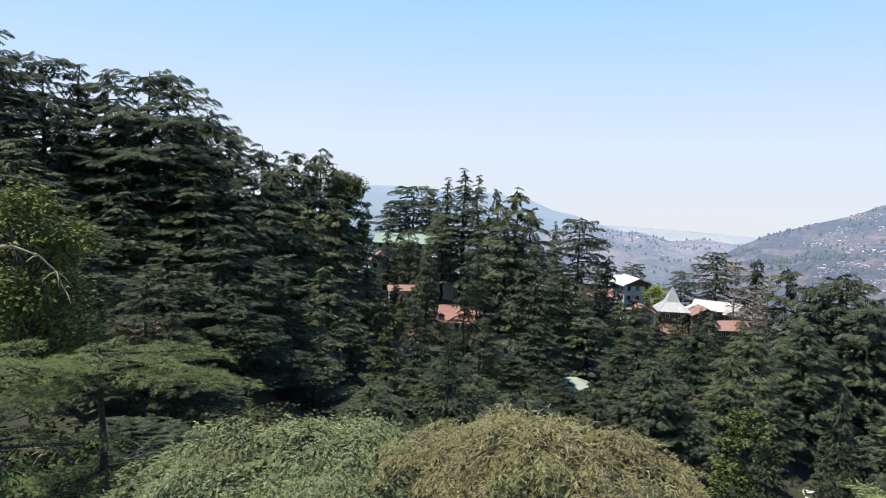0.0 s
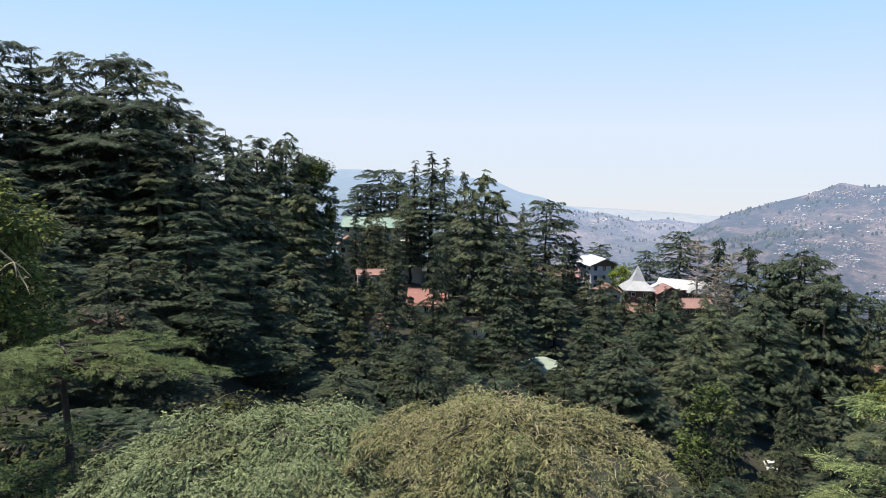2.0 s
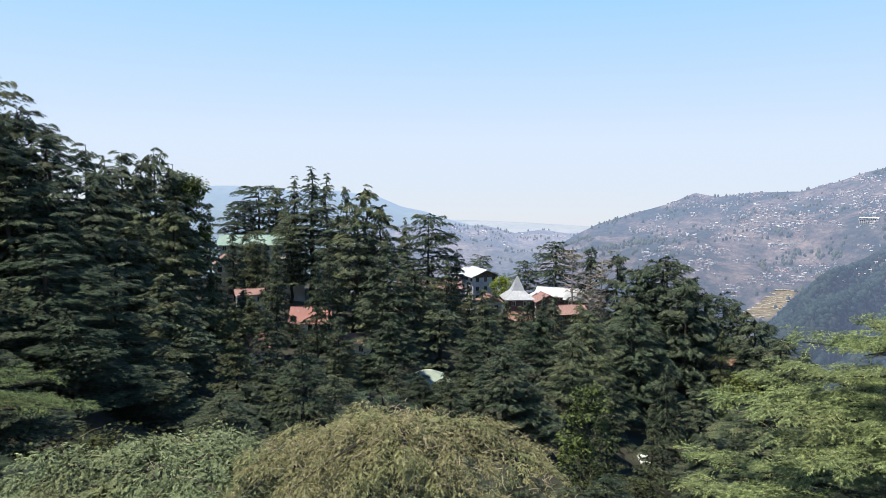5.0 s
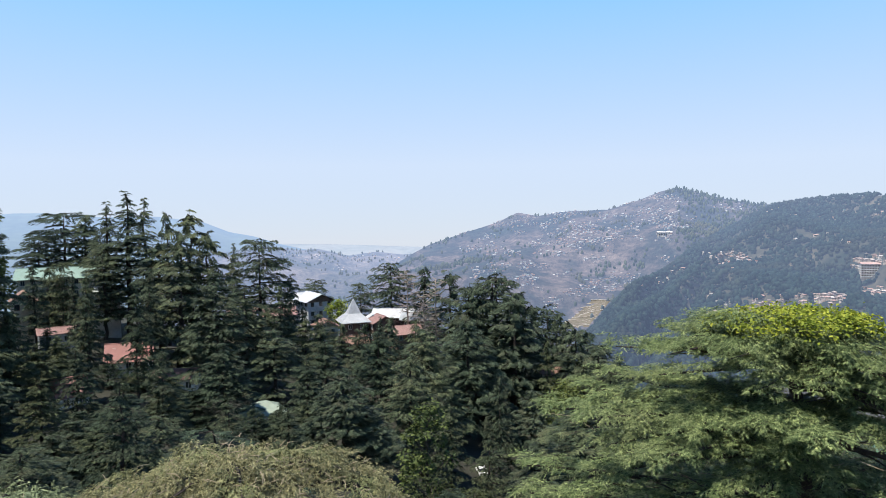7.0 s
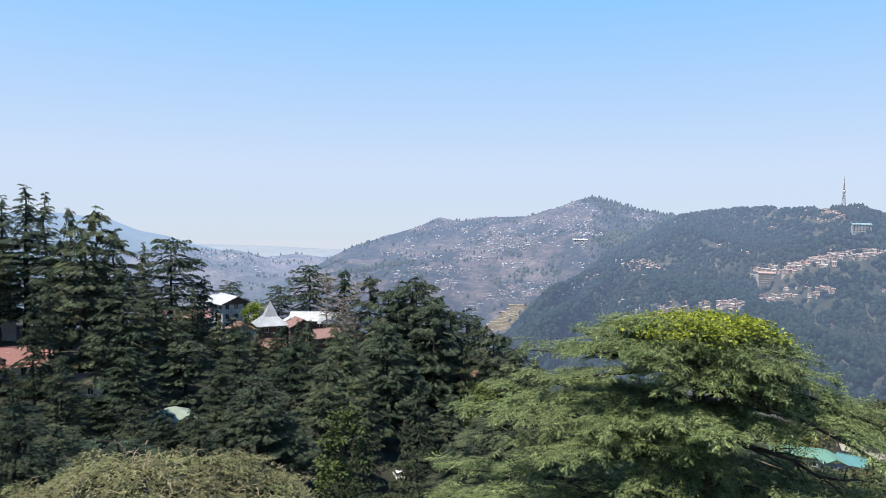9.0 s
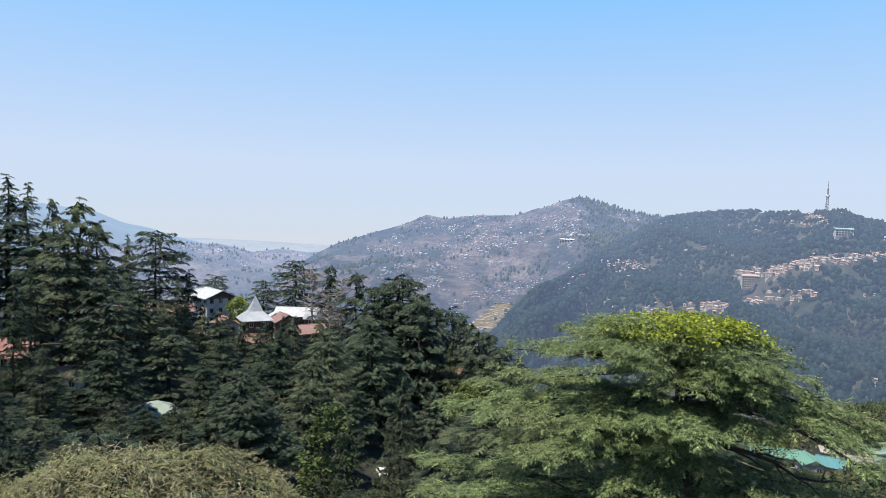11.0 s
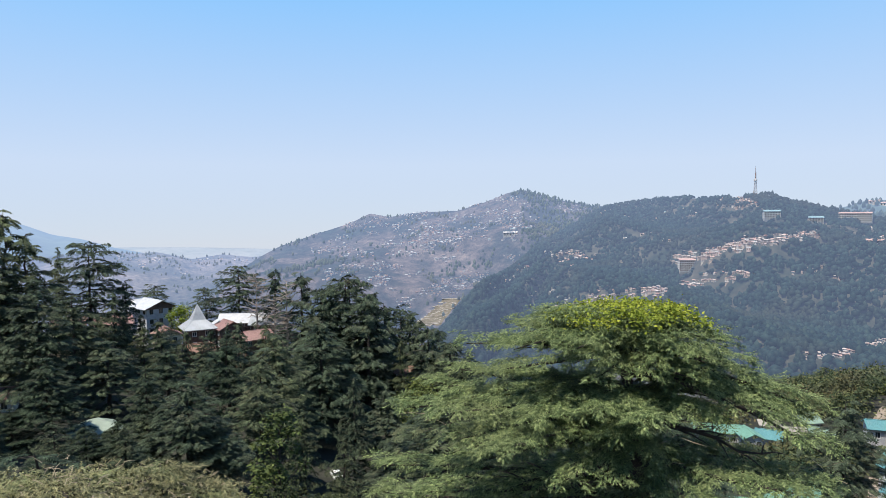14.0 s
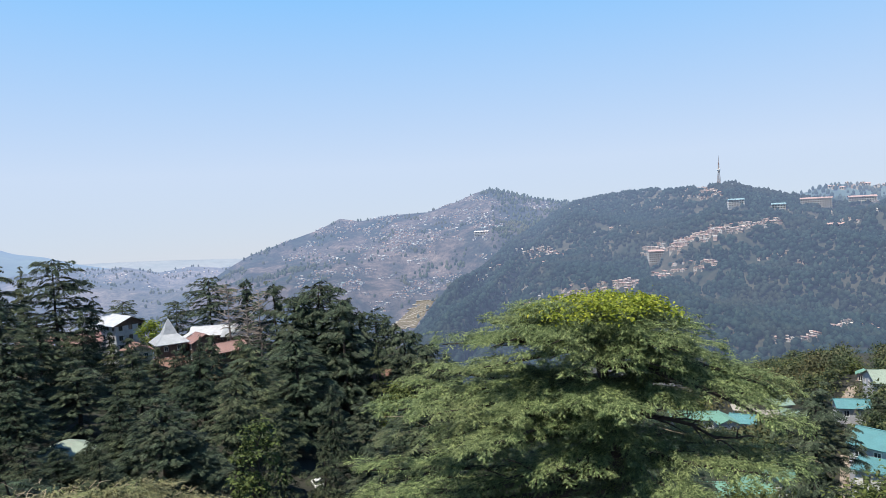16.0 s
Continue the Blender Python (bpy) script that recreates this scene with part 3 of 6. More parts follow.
CENTRELOW = [("cone", -6.2, 120, -6.9, 0.9), ("cone", -1.2, 130, -5, 0.9), ("cone", 2.2, 125, -5.4, 1), ("cone", 3.2, 140, -4.4, 0.9), ("cone", 8.2, 140, -4.6, 0.9), ("cone", 10.4, 150, -6, 0.9), ("cone", 13.2, 165, -6.1, 0.8), ("flat", 14, 180, -5.1, 0.8), ("flat", 16.1, 235, -5.5, 0.8), ("cone", -8.2, 95, -10.9, 0.9), ("cone", -2, 105, -9.8, 1), ("cone", 3.9, 105, -10.6, 1), ("cone", 8.7, 115, -10.3, 0.9), ("cone", -4.4, 90, -11.8, 1), ("cone", 1.1, 88, -13.5, 0.9), ("cone", -10.6, 80, -13.2, 1), ("cone", -5.7, 60, -16.2, 0.8), ("cone", 3.6, 72, -15.3, 0.9)]
RIGHT = [("flat", 19.9, 235, -5.9, 0.8), ("flat", 22.5, 215, -4.3, 1), ("layered", 25.5, 200, -4.6, 0.9), ("layered", 27.5, 190, -4.9, 1), ("cone", 29.1, 180, -6, 1), ("flat", 31.4, 185, -5.5, 0.9), ("cone", 32.9, 170, -6.8, 1), ("flat", 31.1, 180, -5.5, 0.8), ("cone", 33, 165, -6.9, 1), ("layered", 29.8, 175, -6.3, 0.9), ("flat", 35.7, 190, -8, 0.8), ("cone", 38.1, 165, -9.6, 0.9), ("cone", 40, 155, -10.8, 1), ("cone", 41.7, 150, -11.8, 0.8), ("cone", 35.7, 160, -10.8, 0.9), ("cone", 33.4, 178, -6.8, 0.8), ("cone", 34.4, 180, -7.6, 0.9), ("layered", 36.6, 200, -8.5, 0.8), ("cone", 37.6, 185, -9.1, 0.9), ("cone", 39.0, 172, -9.8, 1), ("layered", 40.4, 165, -10.8, 0.9), ("cone", 38.8, 150, -12.2, 0.9), ("cone", 41.0, 142, -12.6, 0.8), ("layered", 42.2, 150, -12.8, 0.6)]
RIGHTLOW = [("cone", 15.3, 105, -11.9, 1.1), ("cone", 18.3, 95, -13.2, 1), ("cone", 13.7, 88, -16, 1), ("cone", 21.4, 125, -9.8, 0.9), ("cone", 25.5, 130, -10.2, 1), ("cone", 28.9, 145, -9, 1.1), ("cone", 24, 110, -11.7, 0.9), ("cone", 19.6, 145, -9.7, 0.7), ("cone", 16.5, 150, -9.1, 0.7), ("cone", 22.4, 160, -8.8, 0.7), ("cone", 31.7, 115, -13.7, 1), ("cone", 27.5, 105, -16.1, 1), ("cone", 34.5, 120, -14.9, 1), ("cone", 30.8, 85, -18.7, 1), ("cone", 38.4, 110, -15.5, 1), ("cone", 20.2, 95, -16.2, 1), ("cone", 15.3, 100, -15.2, 1), ("cone", 8.9, 85, -15, 0.9), ("cone", 35.4, 90, -18.4, 0.9)]
VALLEY = [("layered", 70.7, 88, -14.0, 0.75), ("cone", 74.7, 150, -14.6, 0.8), ("cone", 66.8, 215, -13.8, 1), ("layered", 72.6, 265, -11.4, 1.2), ("cone", 65.2, 215, -14.2, 1), ("cone", 60.5, 80, -20, 1), ("cone", 45.2, 150, -12.7, 0.9), ("cone", 48.5, 130, -14.7, 0.9), ("cone", 69.3, 260, -11.6, 1), ("cone", 66.5, 230, -12.9, 1), ("cone", 75.6, 75, -19.5, 0.6),
          ("cone", 70.0, 140, -16.8, 0.7), ("cone", 71.2, 152, -15.6, 0.7), ("cone", 66.6, 136, -18.5, 0.8), ("cone", 68.9, 142, -17.7, 0.7), ("cone", 63, 132, -19, 0.8), ("layered", 70.3, 205, -14.2, 0.9), ("cone", 68.2, 245, -12.7, 1), ("layered", 70.6, 252, -12.1, 1), ("cone", 64.3, 240, -13.5, 1), ("cone", 62, 230, -13.9, 1), ("cone", 75.2, 245, -11.8, 0.9), ("cone", 71.4, 232, -13, 1), ("cone", 66.2, 122, -20.6, 0.6), ("cone", 70.2, 108, -19.2, 0.7), ("cone", 61.5, 190, -15.2, 1), ("cone", 73.6, 148, -16.9, 0.5), ("cone", 71.9, 215, -14.0, 0.6), ("cone", 74.9, 182, -14.4, 0.5)]
LODGE_TREES = [("cone", 13.2, 106, -15.2, 0.45), ("cone", -3.7, 152, -7.9, 0.55), ("cone", 12.3, 108, -16.1, 0.5), ("cone", -3.2, 140, -8.7, 0.6), ("cone", 16.3, 178, -8.2, 0.7), ("cone", 15.0, 186, -7.7, 0.6), ("cone", -1.1, 160, -4.5, 0.8), ("cone", -5.9, 140, -6.2, 0.8), ("flat", -2.7, 186, -3.4, 0.5), ("slim", -4.5, 176, -3.0, 0.6), ("flat", 0.1, 192, -2.6, 0.8), ("slim", -2.0, 170, -4.2, 0.8), ("cone", -4.6, 128, -9.2, 0.8), ("cone", -23.8, 52, -6.8, 0.62), ("cone", -28.2, 50, -8.6, 0.6), ("cone", -21.8, 50, -9.5, 0.6), ("cone", -3.9, 150, -9.0, 0.7), ("cone", -2.6, 145, -9.4, 0.6), ("cone", -5.0, 150, -8.8, 0.6), ("cone", 2.7, 135, -11.5, 0.6), ("cone", 1.1, 128, -12.3, 0.5), ("cone", 0.1, 140, -10.6, 0.6), ("cone", 4.6, 120, -12.6, 0.7), ("cone", 6.2, 112, -13.6, 0.7), ("cone", -1.0, 112, -13.8, 0.6), ("cone", 1.9, 138, -12.0, 0.5), ("cone", -3.2, 158, -8.9, 0.5), ("cone", 72.2, 150, -16.6, 0.5), ("cone", 73.4, 146, -17.0, 0.5), ("cone", 74.4, 150, -16.4, 0.5)]
SPIRE_TREES = [("cone", 10.9, 104, -15.6, 0.8), ("cone", 12.9, 108, -15.9, 0.7), ("slim", 17.3, 186, -8.3, 0.8), ("cone", 18.3, 176, -9.2, 0.6), ("cone", 20.2, 180, -9.3, 0.6), ("slim", 21.5, 184, -8.7, 0.6), ("cone", 22.6, 172, -9.9, 0.7), ("cone", 24.6, 180, -9.0, 0.7), ("slim", 13.9, 176, -7.4, 0.8), ("cone", 15.2, 170, -8.7, 0.7), ("cone", 12.2, 168, -7.9, 0.8), ("cone", 10.9, 170, -8.3, 0.8)]
for n, (kind, az, d, top, girth) in enumerate(RIDGE + MIDLEFT + CENTRE + CENTRELOW + RIGHT + RIGHTLOW + VALLEY + LODGE_TREES + SPIRE_TREES):
    cedar(kind, az, d, top, None, (n * 137.5) % 360, girth)

# ---- crowded cedars that fill the slope ----
CAPS = [(-36, 3), (-30, 3), (-22, 4.5), (-17, 1), (-10, -0.5), (-7, -3), (-3, -3.5), (4, -3.2), (8, -4), (12, -6), (17, -9), (22, -8), (26, -7.5), (32, -9), (38, -12), (42, -14.5), (50, -16), (60, -16), (78, -14)]
rng = random.Random(5)
count = 0
for _ in range(9000):
    az, d = rng.uniform(-37, 78), math.sqrt(rng.uniform(36 ** 2, 240 ** 2))
    gapm = 7.2 + d / 45
    x, y = d * math.sin(radians(az)), d * math.cos(radians(az))
    if az > 44 and rng.random() < 0.4:
        continue
    if any((x - b * math.sin(radians(a))) ** 2 + (y - b * math.cos(radians(a))) ** 2 < gapm ** 2 for a, b in TREES):
        continue
    if d < 62 and -21 < az < -5 or d < 66 and 17 < az < 27:
        continue
    tall = rng.uniform(15, 25)
    top = math.degrees(math.atan2(height(az, d) + tall, d))
    cap = lerp(CAPS, az)
    for a0, a1, far, lim in OPEN:
        if a0 - 2 < az < a1 + 2 and d < far + 6:
            cap = min(cap, lim)
    top = min(top, cap - rng.uniform(0, 1.5))
    if d * math.tan(radians(top)) - height(az, d) < 9:
        continue
    cedar("low", az, d, top, None, rng.uniform(0, 360), rng.uniform(0.95, 1.2))
    count += 1
    if count > 60:
        break

for _az, _d, _top in ((-20, 52, -14.5), (-6, 52, -16.5), (20, 58, -22), (23.5, 52, -24), (-31, 34, -20.5), (-26, 40, -18.5), (-37, 30, -21), (-22, 36, -21.5), (-2.4, 88, -15.0), (-3.7, 82, -15.8), (-1.0, 84, -16.2), (-2.0, 96, -14.4)):
    cedar("low", _az, _d, _top, None, _d * 7.3, 0.75 if _d > 50 else 1.2)

# ---- the near cedars below the terrace ----
def twigs(parent, points, seed, n, length):
    """Bare pale twigs that stick out of a crown."""
    rg = random.Random(seed)
    paths = []
    for _ in range(n):
        p = Vector(points(rg))
        d = Vector((rg.gauss(0, 1), rg.gauss(0, 1), rg.gauss(0.1, 0.5))).normalized()
        L = length * rg.uniform(0.4, 1.3)
        b = p + d * L * 0.55 + Vector((0, 0, rg.uniform(-0.06, 0.03)))
        paths.append([(p, 0.008), (b, 0.006), (b + (d + Vector((rg.gauss(0, 0.5), rg.gauss(0, 0.5), -0.3))).normalized() * L * 0.45, 0.002)])
    v, f = tube(paths, 3)
    mesh_object("twiggery", v, f, M_TWIG, parent, "pale bare twigs")["kind"] = "stuff"


def crown_part(parent, at, way, sizes, mat, seed, template=None, twist=0.4):
    ob = new("crown", spray_mesh("crown", at, way, sizes, template or FEATHER, mat, twist=twist, seed=seed))
    ob.parent, ob["kind"] = parent, "stuff"


def shoot(n, wide, droop):
    """A finger of needles one metre long: a drooping saw-edged ribbon."""
    vs, fs = [np.array((0.0, 0, 0))], []
    for k in range(n):
        u = (k + 1) / n
        vs.append(np.array((u, 0, -droop * u * u)))
    for k in range(n):
        u = (k + 0.5) / n
        w = wide * (1 - 0.55 * u)
        for sgn in (-1, 1):
            i = len(vs)
            v = min(1.12, u + 0.75 / n + 0.04 * sgn)
            vs.append(np.array((v, sgn * w, -droop * v * v - 0.25 * w)))
            fs.append((k, k + 1, i) if sgn > 0 else (k + 1, k, i))
    return np.array(vs), np.array(fs)


def frond(seed, pairs, droop, hang, reach, spread=8, loose=0.12):
    """A cedar frond one metre long: fingers of needles on both sides of a stalk. Gives places, directions and lengths."""
    rg = random.Random(seed)
    at, way, size = [], [], []
    for k in range(2 * pairs):
        u = (k + rg.uniform(0.1, 0.9)) / (2 * pairs)
        a = radians(56 - 30 * u + rg.gauss(0, spread)) * (1 if k % 2 else -1)
        base = Vector((u, rg.gauss(0, 0.02), -droop * u * u))
        out = Vector((math.cos(a), math.sin(a), 0.12 - 0.6 * droop * u + rg.gauss(0, loose)))
        if rg.random() < hang:
            out.z -= 0.7
        at.append(base + Vector((out.x, out.y, 0)) * (0.16 * (0.31 - reach) / 0.11 * rg.random()) + Vector((0, 0, rg.gauss(0, 0.03))))
        way.append(out)
        size.append((reach * math.sin(math.pi * (0.2 + 0.7 * u)) + 0.05) * rg.uniform(0.6, 1.2))
    for _ in range(3):
        at.append(Vector((rg.uniform(0.6, 0.85), 0, -droop * 0.55)))
        way.append(Vector((1, rg.gauss(0, 0.25), -1.2 * droop)))
        size.append(rg.uniform(0.18, 0.3))
    return np.array([tuple(q) for q in at]), np.array([tuple(q) for q in way]), np.array(size)


TUFT, FLAT_TUFT = shoot(2, 0.30, 0.2), shoot(2, 0.26, 0.16)
FRONDS = [frond(200 + k, 33, (0.16, 0.24, 0.32)[k % 3], 0.25, 0.105, 38, 0.40) for k in range(6)]
COARSE = [frond(300 + k, 22, (0.08, 0.14, 0.22)[k % 3], 0.14, 0.145, 20, 0.18) for k in range(6)]


class Crown:
    """Gathers the fronds of one tree."""

    def __init__(self, seed, bank):
        self.rg, self.bank, self.at, self.way, self.size = random.Random(seed), bank, [], [], []

    def put(self, p, d, scale, up=(0, 0, 1)):
        d = Vector(d).normalized()
        e = Vector(up).cross(d).normalized()
        n = d.cross(e)
        m = np.array((tuple(d), tuple(e), tuple(n)))
        at, way, size = self.rg.choice(self.bank)
        self.at.append(at @ m * scale + np.array(tuple(p)))
        self.way.append(way @ m)
        self.size.append(size * scale)

    def limb(self, bough, out, side, L, n, length, lift=0.0, start=0.12, slope=0.1):
        """Fronds that lean down on both sides of a limb like a ridge roof, and some at its end."""
        rg = self.rg
        for k in range(n):
            s = start + (1 - start) * ((k + rg.random()) / n) ** 0.8
            a = radians(rg.uniform(8, 82)) * (1 if k % 2 else -1)
            d = out * math.cos(a) + side * math.sin(a)
            p = bough(s) + d * rg.uniform(0, 0.15 * length) + Vector((0, 0, lift + rg.gauss(0, 0.06)))
            tilt = -slope * (0.4 + abs(math.sin(a))) + rg.gauss(0, 0.10)
            self.put(p, d + Vector((0, 0, tilt)), length * rg.uniform(0.65, 1.25) * (1 - 0.25 * s), Vector((rg.gauss(0, 0.12), rg.gauss(0, 0.12), 1)))
        for _ in range(2):
            self.put(bough(0.96), out + side * rg.gauss(0, 0.35) + Vector((0, 0, -slope - 0.1)), length * rg.uniform(0.6, 0.9))

    def build(self, parent, mat, seed, template=None):
        crown_part(parent, np.concatenate(self.at), np.concatenate(self.way), np.concatenate(self.size), mat, seed, template or TUFT, 0.22)


def dome_cedar(label, az, d, top, radius, fall, seed, limbs, per, length, mat, stretch=1.0, slope=0.4):
    """A cedar seen from above its tip: layers of drooping limbs. fall: how far it has sunk at one metre and how fast."""
    base = height(az, d) - 0.2
    tall = d * math.tan(radians(top)) - base
    rg = random.Random(seed)
    t = new("cedar_tree")
    v, f = tube([[((0, 0, 0), 0.32), ((0, 0, tall * 0.6), 0.22), ((0, 0, tall - 1.2), 0.05)]], 10)
    mesh_object("trunk", v, f, M_BARK, t, smooth=True)

    def surf(x, y):
        return tall - fall[0] * math.hypot(x / stretch, y) ** fall[1] + 0.55 * noise.noise((x * 0.6, y * 0.6, seed)) + 0.30 * noise.noise((x * 1.5, y * 1.5, seed + 5))
    crown = Crown(seed, FRONDS)
    wood = []
    for k in range(limbs):
        a = 2.399963 * k + rg.uniform(-0.2, 0.2)
        layer = k / limbs
        L = radius * (0.35 + 0.65 * layer) * rg.uniform(0.85, 1.1)
        out, side = Vector((math.cos(a), math.sin(a), 0)), Vector((-math.sin(a), math.cos(a), 0))
        sink = rg.uniform(0.0, 0.75) * (0.25 + layer)

        def bough(s, L=L, out=out, side=side, sink=sink, bend=rg.uniform(-0.14, 0.14)):
            q = out * (L * s) + side * (bend * L * math.sin(2.6 * s))
            q.x *= stretch
            return Vector((q.x, q.y, surf(q.x, q.y) - sink * (1 - 0.6 * s) - 0.05 * L * s * s))
        wood.append([(bough(j / 5) - Vector((0, 0, 0.32 - 0.2 * j / 5)), 0.045 * (1 - 0.8 * j / 5)) for j in range(6)])
        crown.limb(bough, out, side, L, int(per * L), length, 0.02, 0.0, slope)
    v, f = tube(wood, 4)
    mesh_object("branching", v, f, M_BARK, t)["kind"] = "stuff"
    crown.build(t, mat, seed)
    t.matrix_basis = Matrix.Translation(polar(az, d, base))
    tagged(t, label, "tree", "cedars below the terrace")
    return t, surf


tan_tree, tan_surf = dome_cedar("domed cedar top with dry olive-brown needles below the terrace", 9.0, 12.8, -18.6, 4.5, (0.17, 1.7), 71, 34, 7.6, 0.72, M_TAN, 1.0, 0.3)
twigs(tan_tree, lambda rg: (lambda x, y: (x, y, tan_surf(x, y) + 0.02))(rg.gauss(0, 1.7), rg.gauss(-1.0, 1.6)), 3, 300, 0.24)
grey_tree, grey_surf = dome_cedar("broad grey-green cedar crown with drooping sprays below the terrace", -10.6, 13.8, -20.2, 5.2, (0.12, 1.8), 83, 30, 7.2, 1.0, M_GREY, 1.1, 0.45)
twigs(grey_tree, lambda rg: (lambda x, y: (x, y, grey_surf(x, y) - 0.25))(rg.gauss(0, 1.9), rg.gauss(-1.0, 1.6)), 4, 90, 0.4)


def tier_cedar(label, az, d, top, tiers, seed, length, mat, lean=0.0, group="cedars below the terrace", bare=(), stout=0.36, bare_mat=None):
    """A cedar with flat tiers. tiers: fall below the tip, reach, fronds for a metre of limb, extra reach to the viewer's left, droop, share of limbs kept towards the viewer.
    bare: limbs without needles, as fall, side (1: left), reach, sink, share of the reach towards the viewer."""
    base = height(az, d) - 0.2
    tall = d * math.tan(radians(top)) - base
    rg = random.Random(seed)
    left = Vector((-math.cos(radians(az)), math.sin(radians(az)), 0))
    away = left.cross(Vector((0, 0, 1)))
    t = new("cedar_tree")

    def stem(h):
        return left * (lean * (h / tall) ** 3) + Vector((0.06 * math.sin(h), 0.05 * math.cos(h * 1.3), h))
    v, f = tube([[(stem(tall * k / 12), stout * (1 - k / 12) ** 0.5 + 0.03) for k in range(13)]], 10)
    mesh_object("trunk", v, f, M_BARK, t, smooth=True)
    crown = Crown(seed, COARSE)
    for fall, reach, per, more, droop, front in tiers:
        count = int((9 + 1.6 * reach) * (1 if stout > 0.3 else 0.7))
        for b in range(count):
            a = 2 * math.pi * (b + rg.uniform(-0.35, 0.35)) / count
            out = Vector((math.cos(a), math.sin(a), 0))
            if abs(more) > 0.5 and out.dot(left) * more < (0.15 if more < 0 else -0.25):
                continue
            near = 0.55 if fall < 1 else 0.95 if more < -0.6 and fall > 3 or abs(more) < 0.32 and 1.8 < fall < 3.5 and stout > 0.3 else 0.62
            L = reach * (1 + more * out.dot(left)) * (near + (1 - near) * abs(out.dot(left))) * rg.uniform(0.8, 1.1)
            if out.dot(away) < (-0.1 if front == 0 else -0.55) and rg.random() > front:
                continue
            if fall > 2 and out.dot(away) > 0.3:
                L *= 0.6
            side = Vector((-out.y, out.x, 0))

            def bough(s, out=out, side=side, L=L, rise=rg.uniform(0.0, 0.1), bend=rg.uniform(-0.12, 0.12), root=stem(tall - fall - rg.uniform(-0.15, 0.15)), droop=droop * rg.uniform(0.8, 1.2)):
                return root + out * (L * s) + side * (bend * L * math.sin(3 * s)) + Vector((0, 0, L * (rise * s - droop * s * s)))
            v, f = tube([[(bough(k / 6) - Vector((0, 0, 0.12 * k / 6 + 0.06)), (0.03 + 0.016 * L) * (1 - 0.85 * k / 6)) for k in range(7)]], 6)
            mesh_object("limb", v, f, M_BARK, t, smooth=True)
            crown.limb(bough, out, side, L, int(per * L * 2.1), length * (0.66 if fall < 1 else 0.78), 0.06, 0.14, 0.10)
    for fall, sgn, reach, sink, near in bare:
        root = stem(tall - fall)
        out = left * sgn
        pts = [(root + out * (reach * k / 6) - away * (near * reach * k / 6) + Vector((0, 0, -sink * (k / 6) ** 0.8 + 0.09 * math.sin(2.2 * k))), 0.42 * stout * 0.55 * (1 - 0.75 * k / 6)) for k in range(7)]
        mesh_object("limb", *tube([pts], 7), bare_mat or M_BARK, t, smooth=True)
        offs = []
        for k in range(14):
            p = pts[rg.randint(2, 6)][0]
            q = p + out * rg.uniform(0.2, 0.9) + Vector((rg.gauss(0, 0.3), rg.gauss(0, 0.3), rg.uniform(-0.45, 0.35)))
            offs.append([(p, 0.03), ((p + q) / 2 + Vector((0, 0, 0.05)), 0.022), (q, 0.006)])
        mesh_object("twiggery", *tube(offs, 4), bare_mat or M_BARK, t)["kind"] = "stuff"
    crown.build(t, mat, seed, FLAT_TUFT)
    t.matrix_basis = Matrix.Translation(polar(az, d, base))
    return tagged(t, label, "tree", group), lambda rg: tuple(stem(tall - rg.uniform(2.5, 6)) + left * rg.gauss(0, 2.2) + away * rg.gauss(-0.6, 0.8))


right_tree, right_inner = tier_cedar("large bright green cedar with flat tiers and a dark trunk", 57.0, 18, -8.3,
                        [(0.1, 1.5, 8, 0.1, 0.05, 1), (0.25, 2.5, 8, 0.15, 0.06, 1), (0.5, 3.2, 8, 0.16, 0.07, 1), (0.85, 3.3, 6, 0.14, 0.06, 1), (1.15, 2.8, 8, -0.75, 0.24, 0), (1.5, 2.8, 8, -0.72, 0.33, 0.4),
                         (2.15, 3.4, 7, 0.7, 0.02, 1), (1.95, 2.9, 8, 0.28, 0.07, 1), (2.55, 3.5, 7, 0.7, 0.05, 1), (3.1, 3.4, 6, 0.6, 0.10, 1), (3.7, 3.0, 7, -0.7, 0.04, 1),
                         (4.4, 4.0, 5.5, 0.66, 0.08, 0.5), (4.9, 4.4, 5, 0.52, 0.08, 0.3), (5.8, 4.7, 2.6, 0.3, 0.12, 0.2)], 41, 1.0, M_NEAR, 0.9,
                        bare=((2.4, -1, 3.1, 0.95, 0.1), (3.85, 1, 4.0, 0.8, 0.4)), stout=0.37)
twigs(right_tree, right_inner, 8, 150, 0.7)
_t = 18 * math.tan(radians(-8.3)) - height(57.0, 18) + 0.2
left_tree, left_inner = tier_cedar("green cedar with open decks and a dark bare trunk", -27.0, 22, -12.7, [(0.3, 2.0, 4.6, -0.3, 0.08, 1), (0.7, 3.2, 4.6, -0.35, 0.08, 1), (1.1, 3.3, 4, -0.2, 0.12, 0.4), (3.7, 2.4, 3.0, 0.3, 0.14, 0.1), (5.1, 3.0, 3.0, -0.2, 0.14, 0.1)], 97, 1.0, M_LEFT,
                                   bare=((3.2, -1, 1.6, 0.5, 0.2), (2.6, 1, 1.5, 0.3, 0.2), (3.9, -1, 1.3, 0.7, 0.3)), stout=0.16, bare_mat=M_TWIG)
twigs(left_tree, left_inner, 9, 60, 0.6)
tier_cedar("green cedar with spreading decks of needles", -34.6, 20, -12.0, [(0.3, 2.0, 4.4, 0, 0.08, 1), (0.9, 3.0, 4.4, 0, 0.10, 1), (2.6, 2.8, 3.4, 0, 0.12, 0.3), (4.2, 3.2, 3.4, 0, 0.12, 0.4)], 98, 1.0, M_LEFT, stout=0.2)


